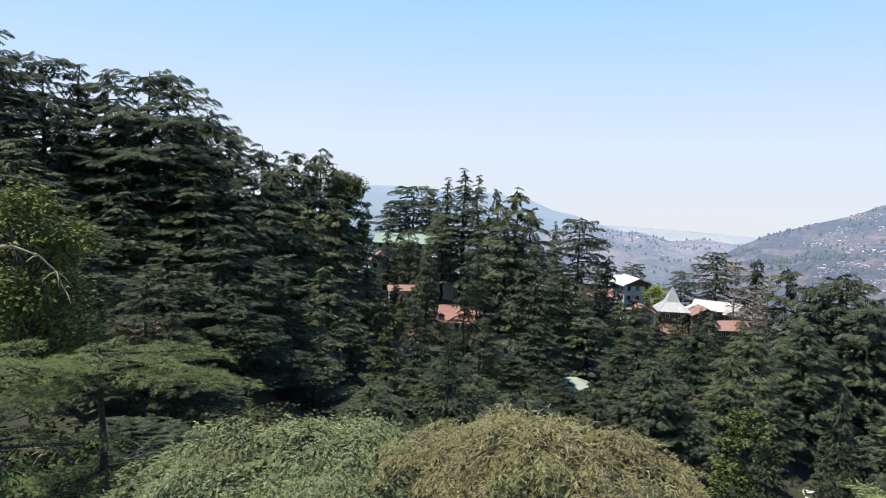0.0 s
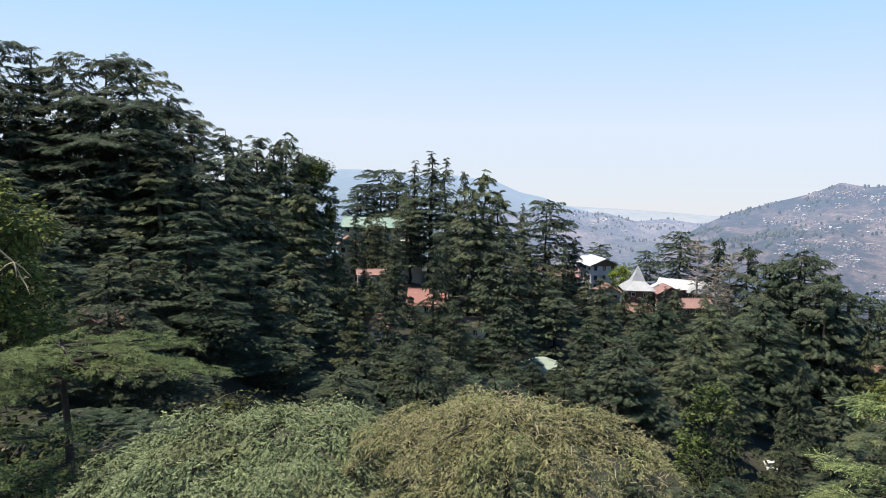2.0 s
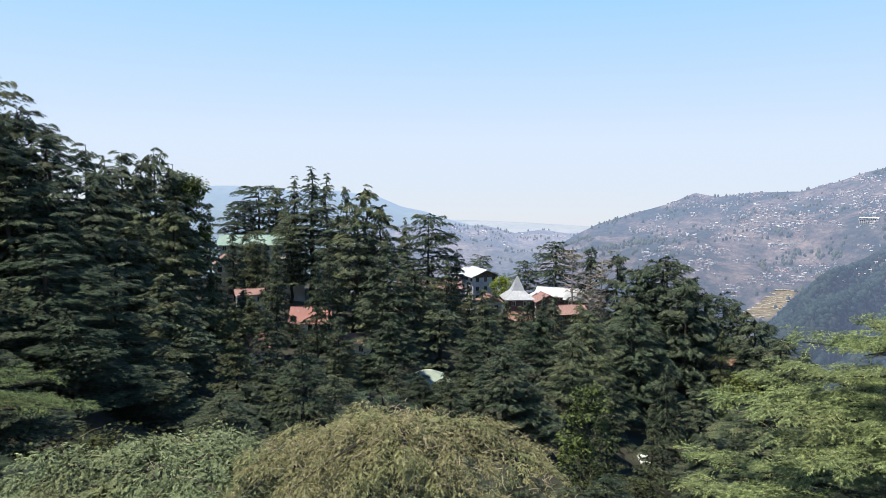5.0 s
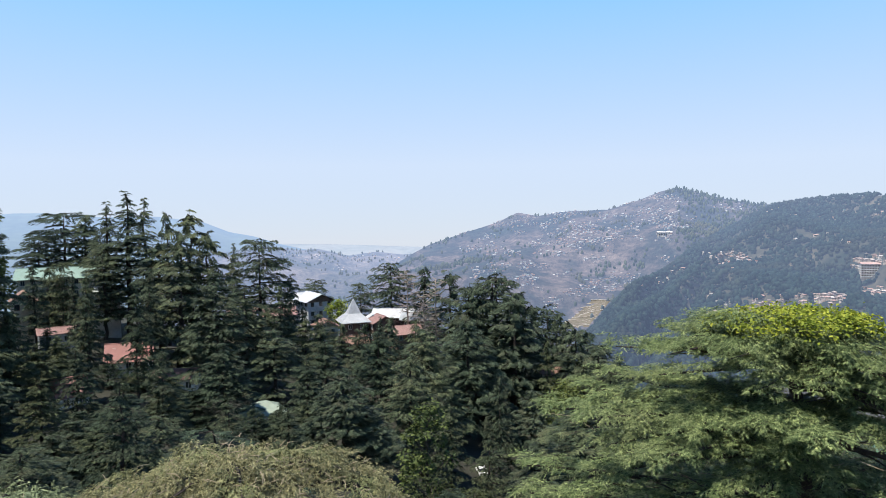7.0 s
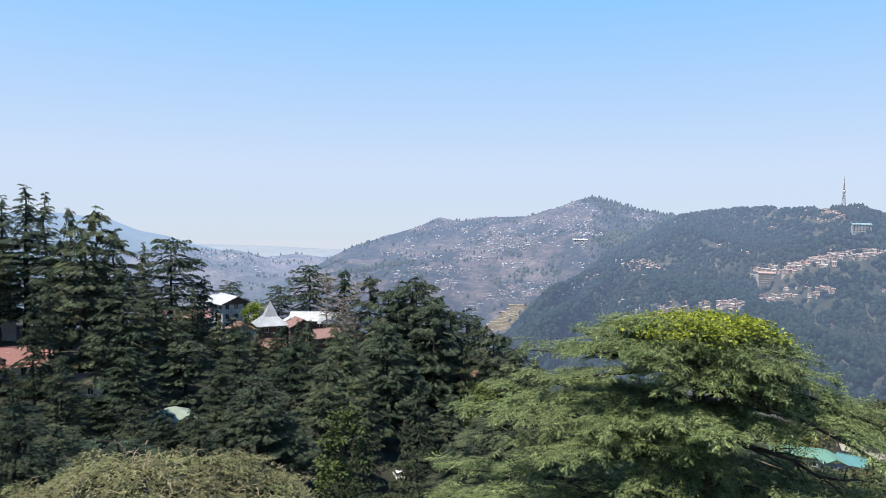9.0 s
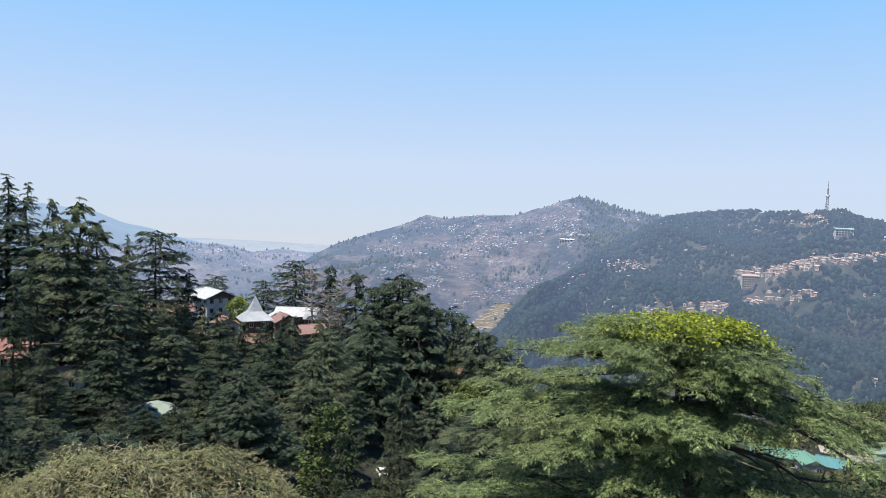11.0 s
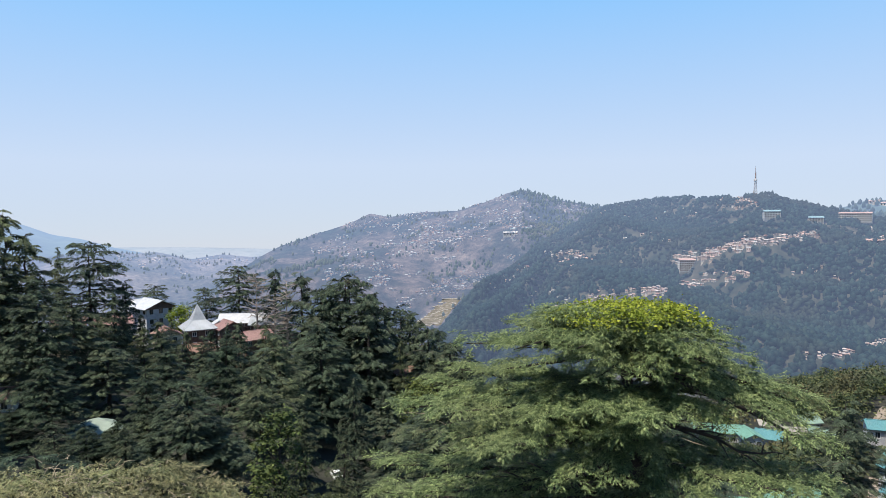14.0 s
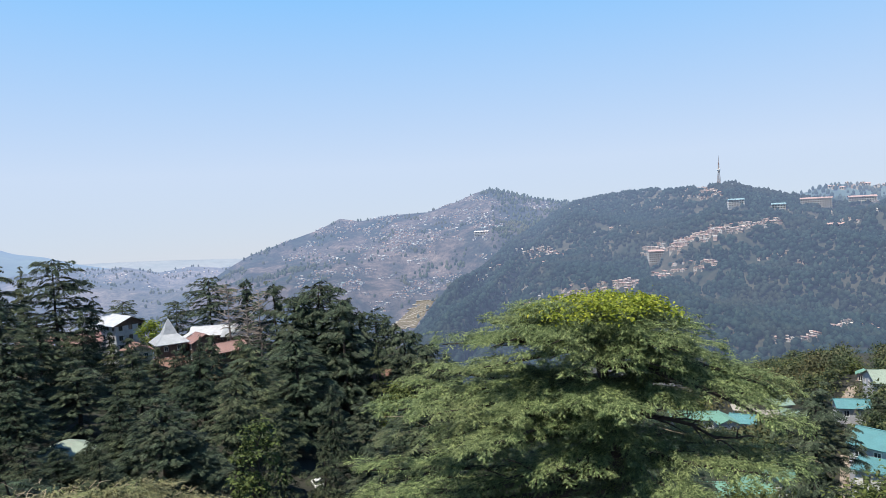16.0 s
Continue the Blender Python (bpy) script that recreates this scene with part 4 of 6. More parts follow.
def climber(parent, seed, n):
    """A creeper with lime-green leaves over the top of the tree."""
    rg = random.Random(seed)
    at, way, size = [], [], []
    hubs = [(rg.gauss(-0.6, 1.0), rg.gauss(0.2, 0.9)) for _ in range(30)]
    for _ in range(n):
        hx, hy = rg.choice(hubs)
        x, y = hx + rg.gauss(0, 0.22), hy + rg.gauss(0, 0.22)
        r2 = (x + 0.5) ** 2 + (y - 0.4) ** 2
        if r2 > 4.8:
            continue
        at.append((x, y, _t + 0.24 - 0.075 * r2 + rg.gauss(0, 0.08)))
        way.append((rg.gauss(0, 1), rg.gauss(0, 1), rg.gauss(-0.2, 0.5)))
        size.append(rg.uniform(0.075, 0.135))
    ob = new("climbing_leaves", spray_mesh("climbing_leaves", at, way, size, LEAF, M_LIME, seed=seed))
    ob.parent, ob["label"], ob["kind"] = parent, "lime-green leaves of a creeper", "stuff"


climber(right_tree, 6, 3300)

# ---- broad-leaved trees ----
def broadleaf(label, az, d, top, tall, wide, n, size, mat, seed, group="", upright=1.0, low=0.25):
    """A leafy tree: trunk, limbs that fork, and leaves in clumps at the limbs' ends."""
    rg = random.Random(seed)
    tip = d * math.tan(radians(top))
    base = height(az, d) - 0.2
    full = tip - base
    crown_h = min(tall, full)
    paths = [[((0, 0, 0), 0.03 * full ** 0.8), ((0.05, 0, full - crown_h * 0.7), 0.022 * full ** 0.8), ((0.1, 0.1, full - crown_h * 0.2), 0.05)]]
    at, way, sizes = [], [], []
    clumps = []
    for _ in range(int(34 + wide * 3)):
        a, v = rg.uniform(0, 6.28), rg.uniform(low - 0.25, 1) 
        r = wide / 2 * math.sqrt(max(0.04, 1 - (2 * v - 0.9) ** 2 * 0.75)) * rg.uniform(0.35, 1.0)
        c = Vector((r * math.cos(a), r * math.sin(a), full - crown_h + crown_h * v * 0.95))
        clumps.append((c, rg.uniform(0.10, 0.19) * wide))
        start = Vector((0.05, 0, max(full - crown_h * 0.95, c.z - r * 1.2)))
        paths.append([(start, 0.07), ((start + c) / 2 + Vector((0, 0, 0.2)), 0.045), (c, 0.015)])
    for _ in range(n):
        c, s = rg.choice(clumps)
        q = Vector((rg.gauss(0, 1), rg.gauss(0, 1), rg.gauss(0, 1) * 0.75)).normalized() * s * rg.uniform(0.55, 1.05)
        at.append(c + q)
        way.append(q + Vector((rg.gauss(0, s), rg.gauss(0, s), -0.4 * s)))
        sizes.append(size * rg.uniform(0.6, 1.4))
    t = new("broadleaf_tree")
    vv, ff = tube(paths, 5)
    mesh_object("trunk", vv, ff, M_BARK, t, smooth=True)
    ob = new("crown", spray_mesh("crown", at, way, sizes, LEAF, mat, twist=0.8, seed=seed))
    ob.parent, ob["kind"] = t, "stuff"
    t.matrix_basis = Matrix.Translation(polar(az, d, base)) @ Matrix.Rotation(seed, 4, "Z")
    return tagged(t, label, "tree", group)


left_leafy = broadleaf("leafy dark green broad-leaved tree beside the cedars", -31.5, 36, -0.6, 9, 7, 11000, 0.25, M_BROAD, 2)


def dead_bough(tree, points, seed):
    """A pale bare bough that sticks out of a crown, with side twigs. points: bearing, elevation and distance along it."""
    rg = random.Random(seed)
    inv = tree.matrix_basis.inverted()
    line = [inv @ polar(a, d, d * math.tan(radians(e))) for a, e, d in points]
    n = len(line) - 1
    paths = [[(p, 0.09 * (1 - 0.8 * k / n)) for k, p in enumerate(line)]]
    for _ in range(16):
        p = rg.choice(line[1:])
        q = p + Vector((rg.gauss(0, 0.4), rg.gauss(0, 0.4), rg.uniform(-0.7, 0.2)))
        paths.append([(p, 0.03), ((p + q) / 2 + Vector((0, 0, 0.08)), 0.022), (q, 0.008)])
    mesh_object("dead_bough", *tube(paths, 5), M_TWIG, tree, "pale bare dead bough", smooth=True)


dead_bough(left_leafy, ((-36.5, -5.6, 32.5), (-34.5, -5.1, 32), (-32.6, -5.0, 31.6), (-31.0, -5.7, 31.3), (-29.9, -6.9, 31.2), (-29.4, -8.2, 31.2)), 3)
# added undergrowth, its leaves painted dark in place of shade
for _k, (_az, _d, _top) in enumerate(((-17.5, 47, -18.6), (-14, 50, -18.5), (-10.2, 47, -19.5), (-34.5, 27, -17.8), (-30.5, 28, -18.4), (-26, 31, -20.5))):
    broadleaf("added undergrowth with leaves darkened to look shaded", _az, _d, _top, 9, 7, 2400, 0.3, M_SHADE_LEAF, 60 + _k, "dark undergrowth")
broadleaf("round-headed dark leafy tree on the slope", -8.0, 150, 1.2, 20, 11, 13000, 0.55, M_BROAD, 3)
broadleaf("pale green bushy tree wrapped in leaves", 25.4, 76, -15.6, 16, 6, 4200, 0.42, M_BROAD, 4, low=0.1)
broadleaf("lime-green leafy tree beside the gabled house", 17.9, 208, -7.2, 9, 7.5, 1800, 0.6, M_LIME, 5)
# the next two take the darkened leaves in place of shade
broadleaf("low leafy green tree among the cedars", 25.6, 62, -22.0, 7, 7, 3200, 0.3, M_SHADE_LEAF, 6, "leafy trees on the slope")
broadleaf("low leafy green tree among the cedars", 29.4, 66, -22.6, 7, 6.5, 3200, 0.3, M_SHADE_LEAF, 7, "leafy trees on the slope")
broadleaf("low leafy green tree among the cedars", 37.6, 140, -14.0, 10, 10, 3000, 0.6, M_BROAD, 8, "leafy trees on the slope")
for k, (az, d, top) in enumerate(((75.2, 72, -19.6), (74.5, 62, -20.5), (61.5, 150, -15.2), (68.5, 230, -12.8), (73.0, 250, -12.0), (64.0, 220, -13.6), (59, 200, -14.5), (69.6, 122, -19.6), (66, 105, -21.8), (57, 120, -19))):
    broadleaf("leafy green tree among the valley roofs", az, d, top, 10, 8 + k % 3, 2400, 0.42, M_BROAD, 20 + k, "leafy trees in the valley")


def bare_tree(label, az, d, top, seed, n):
    rg = random.Random(seed)
    base = height(az, d)
    tall = d * math.tan(radians(top)) - base
    paths = [[((0, 0, 0), 0.4), ((0.3, 0, tall * 0.5), 0.26), ((0.1, 0, tall), 0.05)]]
    for _ in range(n):
        h, a, L = tall * rg.uniform(0.35, 0.98), rg.uniform(0, 6.28), rg.uniform(1.5, 4.5)
        p = Vector((0.2, 0, h))
        q = p + Vector((math.cos(a), math.sin(a), rg.uniform(-0.1, 0.5))) * L * 0.6
        e = q + Vector((math.cos(a + 0.5), math.sin(a + 0.5), rg.uniform(-0.5, 0.6))) * L * 0.5
        paths.append([(p, 0.12), (q, 0.08), (e, 0.03)])
        for _k in range(3):
            o = q.lerp(e, rg.random())
            paths.append([(o, 0.05), (o + Vector((rg.gauss(0, 0.6), rg.gauss(0, 0.6), rg.uniform(-0.3, 0.7))) * L * 0.4, 0.02)])
    t = new("bare_tree")
    v, f = tube(paths, 5)
    mesh_object("trunk", v, f, M_DEADWOOD, t)
    t.matrix_basis = Matrix.Translation(polar(az, d, base))
    return tagged(t, label, "tree")


bare_tree("leafless grey dead tree among the cedars", 23.8, 196, -4.9, 4, 60)
bare_tree("leafless grey dead tree among the cedars", 25.2, 182, -6.6, 14, 54)
bare_tree("leafless grey dead tree among the cedars", 26.2, 186, -5.8, 9, 50)

# ---- houses on the slope and in the valley ----
M_SILVER = roofing("weathered_tin", (0.42, 0.44, 0.46), (0.28, 0.23, 0.20), 6, 0.5, 0.15)
M_WHITE_ROOF = roofing("white_painted_tin", (0.56, 0.57, 0.58), (0.34, 0.29, 0.27), 6, 0.5, 0.1)
M_PINK_ROOF = roofing("sun_bleached_red_tin", (0.29, 0.165, 0.145), (0.42, 0.35, 0.33), 6, 0.6, 0.1)
M_ORANGE_ROOF = roofing("orange_tin", (0.35, 0.165, 0.14), (0.52, 0.42, 0.38), 6, 0.6, 0.05)
M_GREEN_ROOF = roofing("green_tin", (0.15, 0.31, 0.235), (0.28, 0.38, 0.32), 6, 0.6, 0.0)
M_TEAL_ROOF = roofing("teal_tin", (0.10, 0.26, 0.27), (0.22, 0.33, 0.33), 6, 0.65, 0.0)
M_PALE_GREEN = roofing("pale_green_tin", (0.24, 0.35, 0.29), (0.36, 0.38, 0.32), 6, 0.6, 0.1)
M_GREY_GREEN = roofing("grey_green_tin", (0.30, 0.36, 0.28), (0.35, 0.33, 0.27), 6, 0.6, 0.1)
M_BROWN_ROOF = roofing("rusted_tin", (0.26, 0.15, 0.11), (0.36, 0.25, 0.20), 6, 0.7, 0.1)
M_WHITE = surface("whitewash", [(0.3, (0.62, 0.60, 0.56)), (0.6, (0.78, 0.77, 0.74))], 0.5, 0.85, 10, relief=0.1)
M_GREYWALL = surface("grey_render", [(0.3, (0.36, 0.36, 0.38)), (0.6, (0.50, 0.50, 0.51))], 0.5, 0.85, 10, relief=0.1)
M_CREAM = surface("cream_render", [(0.3, (0.52, 0.44, 0.32)), (0.6, (0.66, 0.58, 0.45))], 0.5, 0.85, 10, relief=0.1)
M_PINKWALL = surface("pink_render", [(0.3, (0.48, 0.32, 0.28)), (0.6, (0.60, 0.42, 0.36))], 0.5, 0.85, 10, relief=0.1)
M_BROWNWALL = surface("brown_timber", [(0.3, (0.15, 0.09, 0.06)), (0.6, (0.24, 0.15, 0.10))], 0.8, 0.8, 10, relief=0.2)
M_TIMBER = surface("dark_timber", [(0.3, (0.06, 0.04, 0.03)), (0.6, (0.12, 0.08, 0.06))], 1.5, 0.7, 8, relief=0.2)
M_STONE = surface("stone_wall", [(0.3, (0.24, 0.21, 0.18)), (0.6, (0.38, 0.34, 0.29))], 0.8, 0.9, 8, relief=0.5)
M_SLATE = surface("dark_slate", [(0.3, (0.07, 0.075, 0.085)), (0.6, (0.15, 0.15, 0.16))], 0.6, 0.7, 10, relief=0.3)
m, nt, b = material("window_glass")
b.inputs["Base Color"].default_value, b.inputs["Roughness"].default_value = (0.03, 0.035, 0.04, 1), 0.08
M_GLASS = m


def box(cx, cy, cz, sx, sy, sz):
    v = [(cx + sx * a / 2, cy + sy * q / 2, cz + sz * c / 2) for a in (-1, 1) for q in (-1, 1) for c in (-1, 1)]
    return v, [(0, 1, 3, 2), (4, 6, 7, 5), (0, 4, 5, 1), (2, 3, 7, 6), (0, 2, 6, 4), (1, 5, 7, 3)]


def joined(*pieces):
    vs, fs = [], []
    for v, f in pieces:
        fs += [tuple(i + len(vs) for i in q) for q in f]
        vs += list(v)
    return vs, fs


def slab(p0, p1, p2, p3, t):
    """A thick sheet from four corners."""
    n = (Vector(p1) - Vector(p0)).cross(Vector(p3) - Vector(p0)).normalized() * t
    a = [Vector(p) for p in (p0, p1, p2, p3)]
    return a + [p + n for p in a], [(3, 2, 1, 0), (4, 5, 6, 7), (0, 1, 5, 4), (1, 2, 6, 5), (2, 3, 7, 6), (3, 0, 4, 7)]


WINDOW_MESH = {}


def window(parent, x, y, z, w, h, side, trim=None):
    """A window set in a wall that faces -y (side 0), +x (1), +y (2) or -x (3)."""
    key = (round(w, 2), round(h, 2), trim.name if trim else "")
    if key not in WINDOW_MESH:
        e = 0.09
        fr = joined(box(-w / 2, 0, 0, e, 0.12, h + e), box(w / 2, 0, 0, e, 0.12, h + e), box(0, 0, h / 2, w - e, 0.12, e), box(0, 0, -h / 2, w - e, 0.12, e), box(0, 0, 0, 0.05, 0.10, h - e))
        me = bpy.data.meshes.new("window")
        me.from_pydata(*[[tuple(q) for q in fr[0]], [], fr[1]])
        me.materials.append(trim or M_WHITE)
        pv, pf = box(0, 0.02, 0, w - e, 0.03, h - e)
        mp = bpy.data.meshes.new("pane")
        mp.from_pydata(pv, [], pf)
        mp.materials.append(M_GLASS)
        WINDOW_MESH[key] = (me, mp)
    me, mp = WINDOW_MESH[key]
    ob = new("window", me)
    ob.parent = parent
    ob.matrix_basis = Matrix.Translation((x, y, z)) @ Matrix.Rotation(radians(90 * side), 4, "Z")
    pane = new("pane", mp)
    pane.parent = ob
    return ob


def house(label, az, d, eave_el, w, l, storeys, roof, wall_mat, roof_mat, turn=0, pitch=0.5, over=0.5, name="house", group="", trim=None, storey=2.9, windows=True, chimney=False, gable_mat=None):
    """A house whose eaves stand at that elevation: w across its front, l deep. roof: gable (ridge runs back), side (ridge runs across), hip, spire or flat."""
    eave = d * math.tan(radians(eave_el))
    base = eave - storeys * storey
    ground = height(az, d)
    foot = min(base, ground) - 0.5
    H = storeys * storey
    t = new(name)
    t.matrix_basis = Matrix.Translation(polar(az, d, base)) @ Matrix.Rotation(radians(-az + turn), 4, "Z")
    low = foot - base
    pieces = [box(0, 0, (H + low) / 2, w, l, H - low)]
    rise = pitch * (w if roof == "gable" else l) / 2
    if roof == "gable":
        for sy in (-1, 1):
            y = sy * (l / 2 - 0.12)
            tri = (([(-w / 2, y - 0.12, H), (w / 2, y - 0.12, H), (0, y - 0.12, H + rise), (-w / 2, y + 0.12, H), (w / 2, y + 0.12, H), (0, y + 0.12, H + rise)], [(0, 1, 2), (5, 4, 3), (0, 3, 4, 1), (1, 4, 5, 2), (2, 5, 3, 0)]))
            if gable_mat is None:
                pieces.append(tri)
            else:
                mesh_object("gable", *tri, gable_mat, t)
                mesh_object("eaves_band", *box(0, y + sy * 0.2, H - 0.25, w + 0.2, 0.2, 0.7), gable_mat, t)
    if roof == "side":
        for sx in (-1, 1):
            x = sx * (w / 2 - 0.12)
            pieces.append(([(x - 0.12, -l / 2, H), (x - 0.12, l / 2, H), (x - 0.12, 0, H + rise), (x + 0.12, -l / 2, H), (x + 0.12, l / 2, H), (x + 0.12, 0, H + rise)], [(2, 1, 0), (3, 4, 5), (1, 4, 3, 0), (2, 5, 4, 1), (0, 3, 5, 2)]))
    for k in range(1, storeys):
        pieces.append(box(0, 0, k * storey, w + 0.16, l + 0.16, 0.14))
    mesh_object("wall", *joined(*pieces), wall_mat, t)
    o, k = over, pitch * over
    if roof == "gable":
        sl = [slab((-w / 2 - o, -l / 2 - o, H - k), (0, -l / 2 - o, H + rise), (0, l / 2 + o, H + rise), (-w / 2 - o, l / 2 + o, H - k), 0.14),
              slab((0, -l / 2 - o, H + rise), (w / 2 + o, -l / 2 - o, H - k), (w / 2 + o, l / 2 + o, H - k), (0, l / 2 + o, H + rise), 0.14), box(0, 0, H + rise + 0.14, 0.35, l + 2 * o, 0.1)]
        for i in range(2):
            mesh_object("roof_slope", *sl[i], roof_mat, t)
        mesh_object("ridge_cap", *sl[2], roof_mat, t)
    elif roof == "side":
        sl = [slab((-w / 2 - o, -l / 2 - o, H - k), (w / 2 + o, -l / 2 - o, H - k), (w / 2 + o, 0, H + rise), (-w / 2 - o, 0, H + rise), 0.14),
              slab((-w / 2 - o, 0, H + rise), (w / 2 + o, 0, H + rise), (w / 2 + o, l / 2 + o, H - k), (-w / 2 - o, l / 2 + o, H - k), 0.14), box(0, 0, H + rise + 0.14, w + 2 * o, 0.35, 0.1)]
        for i in range(2):
            mesh_object("roof_slope", *sl[i], roof_mat, t)
        mesh_object("ridge_cap", *sl[2], roof_mat, t)
    elif roof in ("hip", "spire"):
        run = 0 if roof == "spire" else max(w - l, 0) / 2
        neck = 0.40 if roof == "spire" else 0
        top = H + (rise if roof == "hip" else pitch * w)
        a, b2 = w / 2 + o, l / 2 + o
        lo = H - 0.1
        if run:
            sl = [slab((-a, -b2, lo), (a, -b2, lo), (run, 0, top), (-run, 0, top), 0.12), slab((a, b2, lo), (-a, b2, lo), (-run, 0, top), (run, 0, top), 0.12)]
        else:
            sl = []
        mesh_object("eaves", *box(0, 0, lo - 0.06, 2 * a, 2 * b2, 0.12), roof_mat, t)
        for v in sl:
            mesh_object("roof_slope", *v, roof_mat, t)
        tris = [((a, -b2, lo), (a, b2, lo), (run, 0, top)), ((-a, b2, lo), (-a, -b2, lo), (-run, 0, top))]
        if neck:
            # a flared skirt below a steep tip
            mid = lo + 0.36 * (top - lo)
            for sx, sy in ((1, 0), (0, 1), (-1, 0), (0, -1)):
                u = Vector((-sy, sx, 0))
                c = Vector((sx, sy, 0))
                p0, p1 = c * a - u * a + Vector((0, 0, lo)), c * a + u * a + Vector((0, 0, lo))
                p2, p3 = (c + u) * a * neck + Vector((0, 0, mid)), (c - u) * a * neck + Vector((0, 0, mid))
                mesh_object("roof_skirt", *slab(p0, p1, p2, p3, 0.12), roof_mat, t)
            lo, a, b2 = mid + 0.02, a * neck, a * neck
            tris = [((a, -b2, lo), (a, b2, lo), (0, 0, top)), ((-a, b2, lo), (-a, -b2, lo), (0, 0, top))]
        if not run:
            tris += [((-a, -b2, lo), (a, -b2, lo), (0, 0, top)), ((a, b2, lo), (-a, b2, lo), (0, 0, top))]
        for p, q, r in tris:
            n = (Vector(q) - Vector(p)).cross(Vector(r) - Vector(p)).normalized() * 0.12
            vs = [Vector(p), Vector(q), Vector(r), Vector(p) + n, Vector(q) + n, Vector(r) + n]
            mesh_object("roof_slope", vs, [(2, 1, 0), (3, 4, 5), (0, 1, 4, 3), (1, 2, 5, 4), (2, 0, 3, 5)], roof_mat, t)
    else:
        mesh_object("roof_slope", *slab((-w / 2 - o, -l / 2 - o, H), (w / 2 + o, -l / 2 - o, H), (w / 2 + o, l / 2 + o, H + 0.35 * pitch), (-w / 2 - o, l / 2 + o, H + 0.35 * pitch), 0.18), roof_mat, t)
    if windows:
        for s in range(storeys):
            z = s * storey + 1.6
            n = max(2, int(w / 2.4))
            for i in range(n):
                window(t, -w / 2 + w * (i + 0.5) / n, -l / 2 - 0.03, z, 1.0, 1.3, 0, trim)
            n = max(1, int(l / 2.8))
            for i in range(n):
                window(t, w / 2 + 0.03, -l / 2 + l * (i + 0.5) / n, z, 1.0, 1.3, 1, trim)
                window(t, -w / 2 - 0.03, -l / 2 + l * (i + 0.5) / n, z, 1.0, 1.3, 3, trim)
    if chimney:
        mesh_object("chimney", *joined(box(w * 0.2, l * 0.1, H + rise * 0.8 + 0.5, 0.7, 0.7, 1.8), box(w * 0.2, l * 0.1, H + rise * 0.8 + 1.45, 0.9, 0.9, 0.15)), wall_mat, t)
    return tagged(t, label, "house", group)


# on the spur among the cedars
house("grey gabled house with a white tin roof", 16.0, 222, -7.05, 8.6, 10, 3, "gable", M_GREYWALL, M_WHITE_ROOF, 24, 0.42, 1.2, trim=M_TIMBER, gable_mat=M_TIMBER)
house("white-roofed annexe beside the gabled house", 14.6, 226, -6.9, 6, 7, 2, "side", M_GREYWALL, M_WHITE_ROOF, 24, 0.4, 0.6)
house("pavilion with a steep silver tin spire", 19.25, 200, -9.0, 6.8, 6.8, 2, "spire", M_TIMBER, M_SILVER, 12, 0.95, 1.1, name="pavilion", trim=M_WHITE)
house("lower hall with a patched tin roof", 18.9, 194, -10.7, 9, 6, 2, "side", M_BROWNWALL, M_BROWN_ROOF, 8, 0.5, 0.8)
house("long hall with a white tin roof", 22.9, 206, -8.6, 13, 8, 2, "side", M_TIMBER, M_WHITE_ROOF, -10, 0.45, 0.8)
house("hall wing with a sun-bleached red roof", 21.6, 199, -9.1, 7, 6, 2, "gable", M_TIMBER, M_PINK_ROOF, 22, 0.5, 0.6)
house("hall wing with a grey tin roof", 24.8, 200, -8.9, 9, 6, 2, "side", M_TIMBER, M_SILVER, -14, 0.5, 0.7)
house("cottage with a faded red roof", 23.6, 190, -10.0, 8, 6, 2, "side", M_BROWNWALL, M_PINK_ROOF, 26, 0.55, 0.7)
house("white dormered wing among the halls", 20.9, 204, -8.9, 5, 5, 2, "gable", M_WHITE, M_WHITE_ROOF, 0, 0.6, 0.5)
house("cottage with a faded red tin roof", 13.0, 196, -8.2, 9, 7, 2, "side", M_CREAM, M_PINK_ROOF, 8, 0.5, 0.6, group="red-roofed cottages on the spur")
house("cottage with a faded red tin roof", 10.2, 192, -8.0, 7, 6, 2, "side", M_CREAM, M_PINK_ROOF, -6, 0.5, 0.6, group="red-roofed cottages on the spur")
house("cottage with a faded red tin roof", 16.9, 188, -9.3, 6, 6, 2, "gable", M_CREAM, M_BROWN_ROOF, 10, 0.5, 0.6, group="red-roofed cottages on the spur")
house("orange-roofed cottage between cedar trunks", 1.7, 150, -10.8, 8, 6, 2, "side", M_WHITE, M_ORANGE_ROOF, -6, 0.9, 0.6)
house("orange-roofed cottage deep among the cedars", -2.6, 130, -12.9, 5, 5, 2, "side", M_WHITE, M_ORANGE_ROOF, 20, 0.9, 0.5)
house("small brown-roofed cottage among the cedars", 5.0, 140, -12.6, 8, 5, 1, "side", M_WHITE, M_PINK_ROOF, -12, 0.5, 0.5)
house("cottage with a pale green tin roof", 11.6, 120, -15.9, 6.6, 5.5, 2, "hip", M_GREYWALL, M_GREY_GREEN, 16, 0.6, 0.6)
house("long lodge with a pale green roof", -3.0, 205, -4.4, 17, 8, 2, "side", M_CREAM, M_PALE_GREEN, -8, 0.55, 0.9)
house("small white-roofed lodge among the cedars", 0.2, 200, -5.6, 6, 6, 2, "side", M_WHITE, M_WHITE_ROOF, 6, 0.3, 0.6)
house("brown-gabled lodge with pale walls", -5.2, 182, -6.0, 5, 7, 3, "gable", M_CREAM, M_BROWN_ROOF, 0, 0.8, 0.4, trim=M_BROWNWALL)
house("low pink-roofed shed on the slope", -3.2, 172, -8.5, 7, 4, 1, "side", M_GREYWALL, M_PINK_ROOF, 6, 0.5, 0.5)
